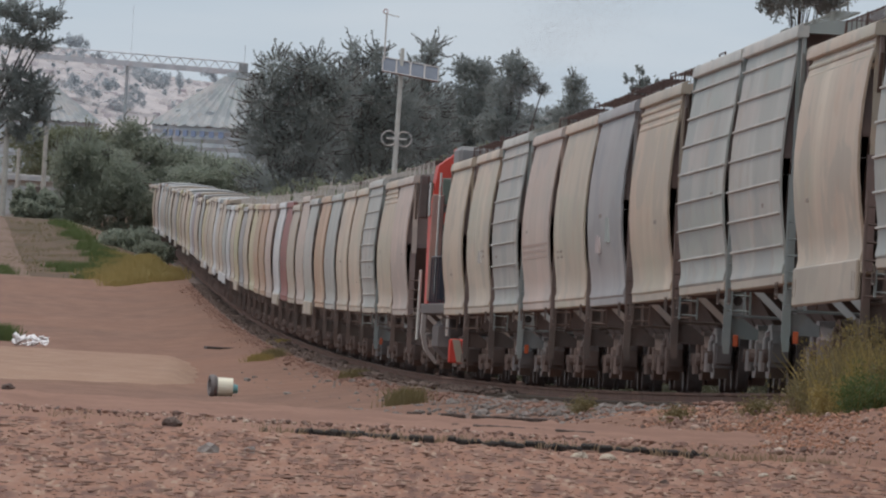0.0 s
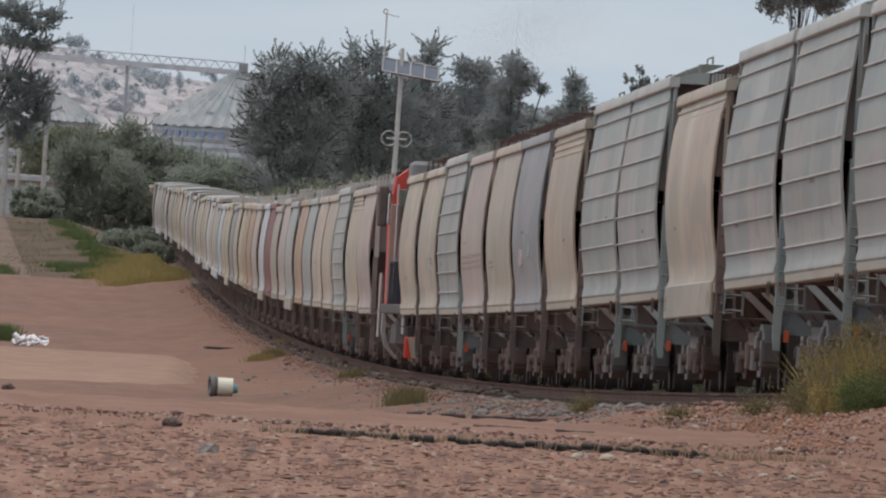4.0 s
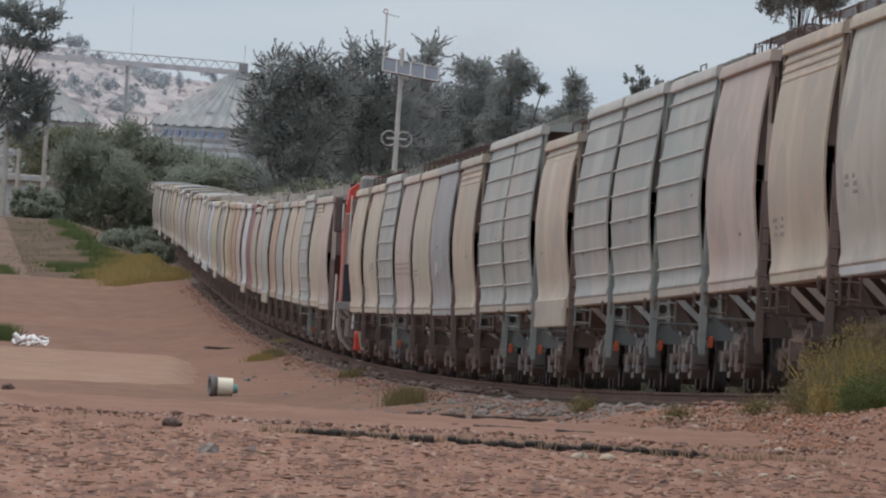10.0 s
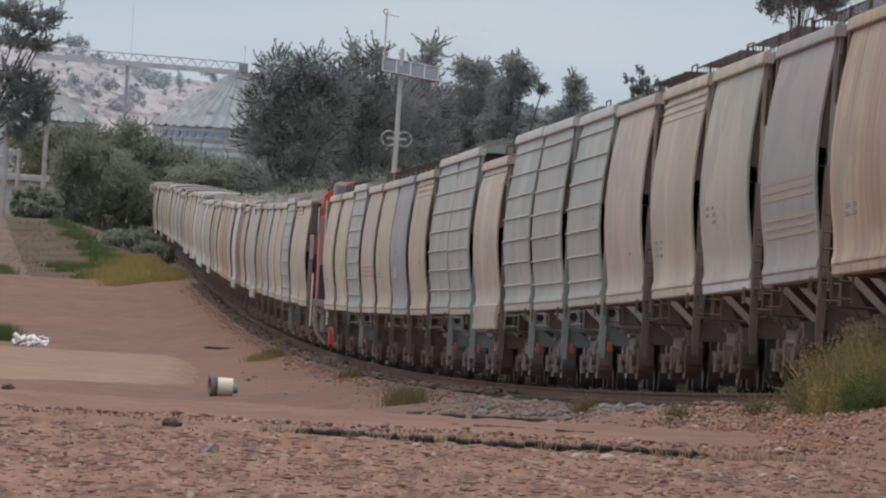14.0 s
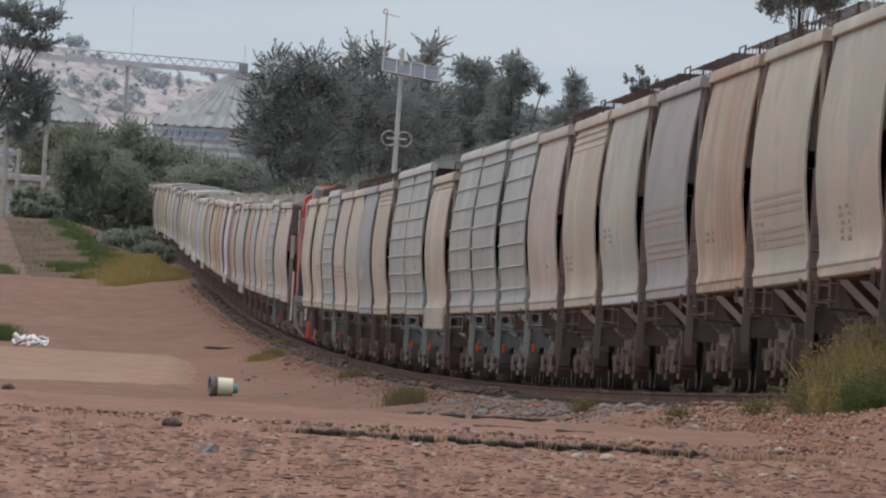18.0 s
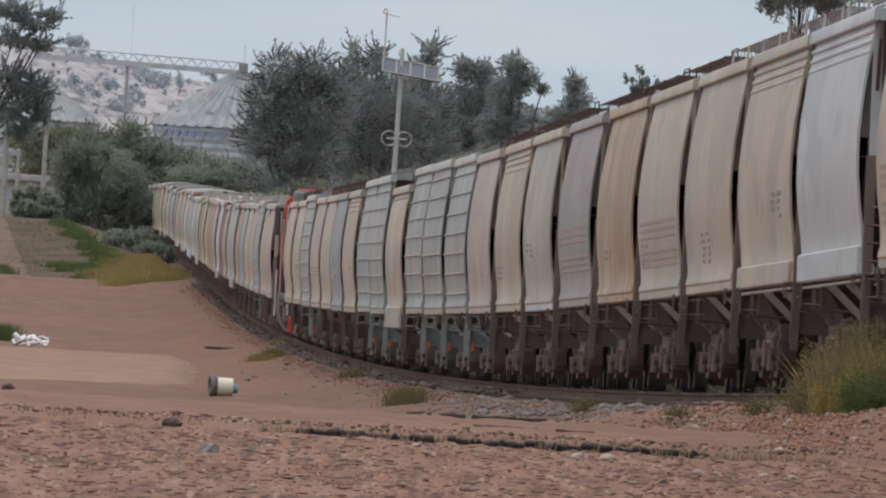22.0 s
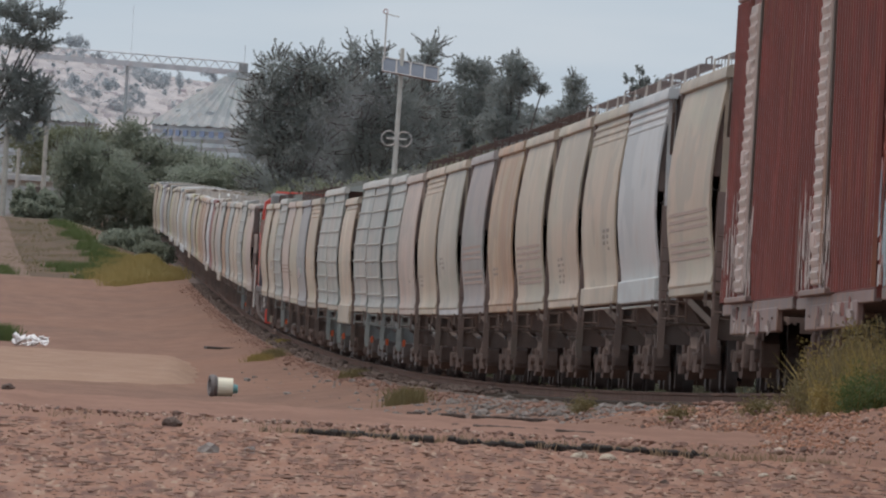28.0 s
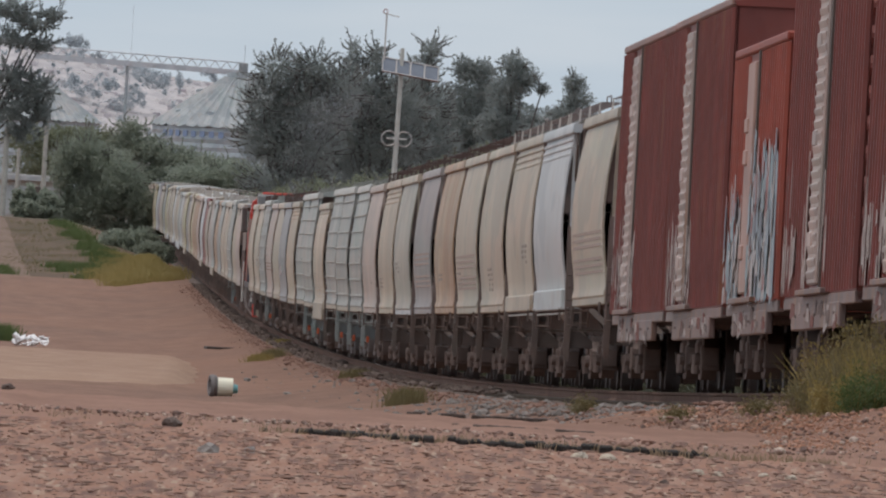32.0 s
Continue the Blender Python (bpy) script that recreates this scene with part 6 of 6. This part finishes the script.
def build_slab():
    """Old tarmac skin whose broken edge stands out of the bare ground, coloured near black for its shaded face."""
    tar = soil("shade_dark_asphalt", (0.042, 0.037, 0.034), (0.03, 0.027, 0.025), (0.06, 0.05, 0.045), 4.0)
    rng = np.random.default_rng(3)
    x = -1.45
    slab = empty("asphalt_edge", pose(0, 180, 2.05), label="broken edge of an old asphalt surface, coloured dark for shade", category="asphalt")
    while x < 2.4:
        w = rng.uniform(0.03, 0.12)
        if not (-1.45 < x < -1.2 or 0.02 < x - 0.0 < 0.12):
            h, d = rng.uniform(0.03, 0.07), rng.uniform(-0.35, 0.35)
            part("asphalt_piece", _bm(lambda b: box(b, x, x + w, d, d + 1.5, -0.04, h, 0.012)), tar, slab)
        x += w * rng.uniform(0.85, 1.05)
    # two more low broken edges in the road surface
    worn = soil("dusty_old_asphalt", (0.10, 0.075, 0.065), (0.07, 0.055, 0.05), (0.13, 0.10, 0.085), 4.0)
    for x0, x1, y0, lift, label in ((-0.24, 1.13, 205.2, 0.0, "low dark broken edge in the dusty road"), (0.20, 1.46, 192.8, 0.035, "thin dark broken edge in the dusty road")):
        z0 = 2.05 + lift
        rut = empty("asphalt_edge", pose(x0, y0, z0), label=label, category="asphalt")
        q = 0.0
        while q < x1 - x0:
            w = rng.uniform(0.03, 0.10)
            if rng.random() < 0.8:
                part("asphalt_piece", _bm(lambda b: box(b, q, q + w, rng.uniform(-0.1, 0.1), 0.6, -0.03, rng.uniform(0.012, 0.022), 0.005)), worn, rut)
            q += w
    stubble = leafy("dusty_stubble", (0.36, 0.26, 0.17), (0.22, 0.17, 0.10))
    tick = np.random.default_rng(12)
    pts = [(x, 180 + tick.uniform(-0.2, 1.4), 1.0) for x in np.arange(-1.4, 3.6, 0.1)]
    grass("grass_stubble", pts, 26, 0.09, 0.05, stubble, 51, "short dry stubble along the broken asphalt edge", "grass", "stuff")
    pts = [(tick.uniform(-0.02, 0.021) * y, y, 1.0) for y in tick.uniform(182, 214, 620)]
    grass("grass_stubble", pts, 12, 0.08, 0.07, stubble, 52, "thin dusty stubble on the road", "grass", "stuff")
    dust = soil("dusty_road_surface", (0.250, 0.142, 0.105), (0.195, 0.117, 0.091), (0.290, 0.172, 0.130), 1.0, 0.7)
    vs, fs = [], []
    xs = np.linspace(-4.6, 4.4, 60)
    for i, y in enumerate((180.6, 183, 187, 193, 200, 207)):
        for q in xs:
            wob = 0.9 * math.sin(q * 2.1) + 0.6 * math.sin(q * 5.3) if i == 0 else 0
            vs.append((q, y + wob, max(float(ground_z(q, y)), 2.05) + (-0.03 if i == 0 else 0.04 if i < 5 else -0.02) + 0.01 * rng.normal()))
    n = len(xs)
    fs = [(i * n + j, i * n + j + 1, (i + 1) * n + j + 1, (i + 1) * n + j) for i in range(5) for j in range(n - 1)]
    tagged(link_mesh("road", vs, fs, dust, smooth=True), "dusty pinkish road surface crossing the foreground", "road", kind="structure")


def build_litter():
    white = plain("white_bucket_plastic", (0.74, 0.70, 0.56), 0.6, 0, 0.1)
    teal = plain("teal_plastic", (0.18, 0.42, 0.45), 0.5)
    x, y, z = -4.56, 458.0, -0.35
    b = empty("bucket", pose(x, y, z + 0.205, 0, 0, 3), label="white plastic bucket lying on its side with teal base", category="bucket")
    part("shell", _bm(lambda m: tube(m, (-0.17, 0, 0), (0.17, 0, 0), 0.205, 0.20, seg=20)), white, b)
    # the dark end piece paints the shade inside the bucket's mouth
    part("rim", _bm(lambda m: tube(m, (-0.26, 0, 0), (-0.17, 0, 0), 0.21, seg=20)), plain("shade_dark_bucket_mouth", (0.10, 0.10, 0.11), 0.8), b, "dark end piece standing in for the bucket's shaded mouth")
    part("base_piece", _bm(lambda m: tube(m, (0.17, 0, -0.03), (0.28, 0, -0.03), 0.11, 0.09, seg=14)), teal, b, "teal plastic piece")
    x, y, z = -4.78, 454.0, -0.33
    t = empty("old_tyre", pose(x - 0.02, y + 0.1, z + 0.24, 0, 0, 12), label="worn grey tyre standing against the bucket", category="tyre")
    bm = bmesh.new()
    ring = []
    for i in range(24):
        a = 2 * math.pi * i / 24
        ring.append([(q, math.cos(a) * r, math.sin(a) * r) for q, r in ((-0.06, 0.15), (-0.07, 0.22), (0.0, 0.25), (0.07, 0.22), (0.06, 0.15))])
    ring.append(ring[0])
    loft(bm, ring, close=True, cap=False)
    part("tread", bm, plain("grey_dusty_rubber", (0.19, 0.17, 0.165), 0.9), t)
    x, y, z = -6.92, 669.0, -0.91
    pl = empty("plank", pose(x, y, z + 0.03, 0, 0, 6), label="dark weathered plank lying on the dirt road", category="plank")
    part("board", _bm(lambda m: box(m, -0.45, 0.45, -0.5, 0.5, -0.03, 0.05, 0.015)), plain("dark_wet_wood", (0.05, 0.042, 0.038), 0.9), pl)
    # white bags
    bag = plain("white_plastic_bag", (0.82, 0.80, 0.80), 0.5, 0, 0.15, 6.0)
    x, y, z = -12.98, 667.0, -1.14
    rng = np.random.default_rng(17)
    for i in range(15):
        vs, fs = lump_mesh(rng, rng.uniform(0.08, 0.16), 0.6, 2)
        vs = vs * np.array([1.4, 1.0, 1.0]) * rng.uniform(0.6, 1.35, (len(vs), 1))
        ob = link_mesh("rubbish_bag", vs, fs, bag)
        ob.matrix_basis = pose(x + rng.uniform(-0.5, 0.45), y + rng.uniform(-0.5, 1.5), z + 0.05 + 0.11 * (i % 3), rng.uniform(-30, 30), rng.uniform(-30, 30), rng.uniform(0, 360))
        tagged(ob, "crumpled white plastic rubbish bag on the ground", "rubbish bag", group="rubbish heap")
    # pale low earth bank across the verge
    pale = soil("pale_dry_earth", (0.312, 0.203, 0.147), (0.234, 0.144, 0.105), (0.343, 0.234, 0.173), 1.2, 0.6)
    vs = []
    ys = np.linspace(486, 655, 30)
    us = np.linspace(0, 1, 90)
    for j, y in enumerate(ys):
        q = j / (len(ys) - 1)
        x1 = -5.25 - 1.9 * q - 0.7 * (2 * q - 0.9) ** 2 + 0.10 * math.sin(y * 0.31)
        for u in us:
            xx = -30 + (x1 + 30) * u
            edge = min(1, (1 - u) * 30) * min(1, q * 6, (1 - q) * 5)
            vs.append((xx, y, float(ground_z(xx, y)) - 0.10 + 0.32 * edge + 0.02 * noise.noise(Vector((xx, y * 0.2, 0)))))
    n = len(us)
    fs = [(i * n + j, i * n + j + 1, (i + 1) * n + j + 1, (i + 1) * n + j) for i in range(len(ys) - 1) for j in range(n - 1)]
    tagged(link_mesh("earth_bank", vs, fs, pale, smooth=True), "low pale dry earth bank along the dirt road", "earth bank", kind="structure")


def build_poles():
    conc = plain("concrete_pole", (0.40, 0.38, 0.34), 0.85)
    pale = plain("pale_painted_pole", (0.50, 0.49, 0.45), 0.6)
    frame_m = plain("aluminium_frame", (0.55, 0.52, 0.50), 0.5, 0.4)
    cell = plain("solar_cell_glass", (0.17, 0.19, 0.23), 0.25, 0, 0.2)
    y = 760.0
    # signal mast with solar panels behind the train
    bx, bz = -1.92, 4.72
    tx, tz = -1.74, 9.78
    mast = empty("solar_signal_mast", pose(bx, y, float(ground_z(bx, y))), label="pale steel mast with four solar panels and an antenna", category="mast")
    g = float(ground_z(bx, y))
    hh = tz - g
    part("pole", _bm(lambda m: tube(m, (0, 0, -0.1), (0.12, 0, hh), 0.12, 0.075, seg=10)), pale, mast)
    ax, az = -2.51, 9.18
    cx, cz = -0.44, 8.90
    for i in range(4):
        f0, f1 = i / 4, (i + 1) / 4
        xa, xb = ax + (cx - ax) * f0 - bx, ax + (cx - ax) * f1 - bx
        za, zb = az + (cz - az) * f0 - g, az + (cz - az) * f1 - g
        p = shared("solar_panel", ("solar", i), lambda m: loft(m, [[(xa + 0.02, -0.25, za - 0.24), (xb - 0.02, -0.25, zb - 0.24), (xb - 0.02, 0.05, zb + 0.24), (xa + 0.02, 0.05, za + 0.24)], [(xa + 0.02, -0.22, za - 0.26), (xb - 0.02, -0.22, zb - 0.26), (xb - 0.02, 0.08, zb + 0.22), (xa + 0.02, 0.08, za + 0.22)]], close=True), cell, mast, None, "dusty blue-grey solar panel")
        def rim(m):
            pts = [(xa + 0.01, -0.27, za - 0.25), (xb - 0.01, -0.27, zb - 0.25), (xb - 0.01, 0.03, zb + 0.25), (xa + 0.01, 0.03, za + 0.25)]
            rail_bar(m, pts + pts[:1], 0.02, 5)
        shared("panel_frame", ("rim", i), rim, frame_m, p)
    part("panel_rail", _bm(lambda m: tube(m, (ax - bx, -0.12, az - g - 0.26), (cx - bx, -0.12, cz - g - 0.26), 0.04, seg=6)), plain("red_oxide_steel", (0.22, 0.10, 0.08), 0.8), mast)
    mx, mz = -2.46, 9.45
    nx, nz = -2.45, 11.02
    part("antenna_mast", _bm(lambda m: (tube(m, (mx - bx, 0, mz - g - 0.4), (nx - bx, 0, nz - g), 0.03, seg=6), tube(m, (nx - bx - 0.12, 0, nz - g), (nx - bx + 0.45, 0, nz - g - 0.1), 0.022, seg=5))), frame_m, mast)
    part("antenna_loop", _bm(lambda m: rail_bar(m, [(nx - bx + 0.08 * math.cos(a) - 0.05, 0, nz - g + 0.07 + 0.08 * math.sin(a)) for a in np.linspace(0, 6.283, 13)], 0.018)), plain("red_antenna_loop", (0.45, 0.2, 0.2), 0.5), mast)
    lx1, lz1 = -2.12, 6.47
    lx2, lz2 = -1.56, 6.46
    for qx, qz in ((lx1, lz1), (lx2, lz2)):
        part("signal_ring", _bm(lambda m: rail_bar(m, [(qx - bx + 0.27 * math.cos(a), -0.1, qz - g + 0.27 * math.sin(a)) for a in np.linspace(0, 6.283, 21)], 0.022)), frame_m, mast)
    part("signal_arm", _bm(lambda m: tube(m, (lx1 - bx - 0.1, -0.06, lz1 - g), (lx2 - bx + 0.1, -0.06, lz2 - g), 0.03, seg=6)), frame_m, mast)
    part("lower_bracket", _bm(lambda m: box(m, -0.12, 0.2, -0.14, -0.06, 6.0 - 2.2, 6.5 - 2.2, 0.02)), conc, mast)
    # posts by the heap
    for (x0, z0), (x1, z1), yy, r in (((-28.95, 1.31), (-28.98, 7.65), 1370, 0.22), ((-29.22, 3.77), (-29.14, 6.41), 1425, 0.16), ((-27.42, 3.49), (-27.44, 9.30), 1425, 0.19)):
        gg = float(ground_z(x0, yy))
        post = empty("concrete_post", pose(x0, yy, gg), label="plain concrete utility post behind the earth heap", category="post", group="utility posts")
        part("shaft", _bm(lambda m: tube(m, (0, 0, -0.2), (0, 0, z1 - gg), r, r * 0.8, seg=10)), conc, post)
    # low pale shed seen between the trees
    xa, za = -31.92, 4.57
    xb, zb = -26.36, 4.66
    gg = float(ground_z(xa, 1440))
    shed = empty("long_shed", pose(xa, 1440, gg), label="long low pale shed with a flat grey roof", category="shed")
    W, H = xb - xa, za - gg - 0.4
    part("wall", _bm(lambda m: box(m, 0, W, 0, 10, 0, H, 0.02)), paint("shed_wall_paint", (0.50, 0.47, 0.42), streak=0.4), shed)
    part("roof", _bm(lambda m: box(m, -0.3, W + 0.3, -0.5, 10.5, H, H + 0.45, 0.05)), paint("shed_roof_sheet", (0.42, 0.42, 0.42), streak=0.4), shed)
    for i in range(5):
        q = W * (0.1 + 0.19 * i)
        part("doorway", _bm(lambda m: box(m, q - 0.5, q + 0.5, -0.05, 0.1, H - 2.4, H - 0.35, 0.02)), WHITE if i % 3 else UNDERTAN, shed)


def build_hill_town():
    rng = np.random.default_rng(21)
    me, fs, n = [], [], 0
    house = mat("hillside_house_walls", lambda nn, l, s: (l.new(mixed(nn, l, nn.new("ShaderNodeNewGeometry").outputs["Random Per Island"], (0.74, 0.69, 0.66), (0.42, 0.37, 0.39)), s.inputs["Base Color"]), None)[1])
    for i in range(2600):
        x, y = rng.uniform(-105, 20), rng.uniform(3960, 4330)
        q = min(1, (y - 3900) / 420)
        top = hill_top(x)
        z = -3 + (max(top, -2) + 3) * (q * q * (3 - 2 * q)) - 0.6
        w, d, h = rng.uniform(0.3, 0.95), 3, rng.uniform(0.35, 0.9)
        me += [(x - w, y - d, z), (x + w, y - d, z), (x + w, y + d, z), (x - w, y + d, z), (x - w, y - d, z + h), (x + w, y - d, z + h), (x + w, y + d, z + h), (x - w, y + d, z + h)]
        fs += [tuple(n + k for k in f) for f in ((0, 1, 5, 4), (1, 2, 6, 5), (2, 3, 7, 6), (3, 0, 4, 7), (4, 5, 6, 7))]
        n += 8
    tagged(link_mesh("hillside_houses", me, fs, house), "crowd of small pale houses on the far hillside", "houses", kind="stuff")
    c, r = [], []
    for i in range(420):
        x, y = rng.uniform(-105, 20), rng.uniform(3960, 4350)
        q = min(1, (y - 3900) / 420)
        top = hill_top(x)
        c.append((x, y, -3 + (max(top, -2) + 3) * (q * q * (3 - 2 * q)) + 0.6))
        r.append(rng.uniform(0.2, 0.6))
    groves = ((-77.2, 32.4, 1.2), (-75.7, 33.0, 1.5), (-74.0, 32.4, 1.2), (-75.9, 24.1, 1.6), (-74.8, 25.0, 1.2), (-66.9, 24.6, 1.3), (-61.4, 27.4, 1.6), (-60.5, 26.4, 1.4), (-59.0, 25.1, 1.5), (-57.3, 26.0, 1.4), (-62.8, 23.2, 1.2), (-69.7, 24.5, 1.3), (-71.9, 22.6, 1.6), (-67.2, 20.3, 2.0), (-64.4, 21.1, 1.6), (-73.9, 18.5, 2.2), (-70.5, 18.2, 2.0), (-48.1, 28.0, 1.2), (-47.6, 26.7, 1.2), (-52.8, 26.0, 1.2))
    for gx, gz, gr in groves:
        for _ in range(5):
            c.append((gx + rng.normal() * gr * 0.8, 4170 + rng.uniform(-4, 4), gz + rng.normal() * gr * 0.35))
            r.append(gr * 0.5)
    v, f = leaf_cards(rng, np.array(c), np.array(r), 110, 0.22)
    # the pale blue-grey leaf colour stands in for distance haze
    tagged(cards_mesh("hillside_trees", v, f, leafy("haze_toned_far_leaf", (0.42, 0.46, 0.49), (0.48, 0.51, 0.54)), None), "scattered far trees between the hillside houses", "trees", kind="stuff")


build_ground_cover()
build_slab()
build_litter()
build_poles()
build_hill_town()


def motions():
    """The whole train draws away along the line, and the wheels of its near part turn with it."""
    rnd = random.Random(3)
    for car, s0 in TRAIN:
        lean = rnd.uniform(-0.7, 0.7)
        walk(car, [(t, car_pose(s0 + ride(t)) @ pose(0, 0, 0, 0, lean + 0.15 * math.sin(0.7 * t + s0), 0)) for t in np.arange(0.0, 32.1, 2.0)])
    steps = 480
    turns = []
    for i in range(steps + 1):
        t = 32.0 * i / steps
        turns.append((t, Matrix.Rotation(-ride(t) / 0.455, 4, "X")))
    for w, seat in WHEELS[:100] + WHEELS[-24:]:
        walk(w, [(t, Matrix.Translation((0, seat, 0.46)) @ m) for t, m in turns])


motions()
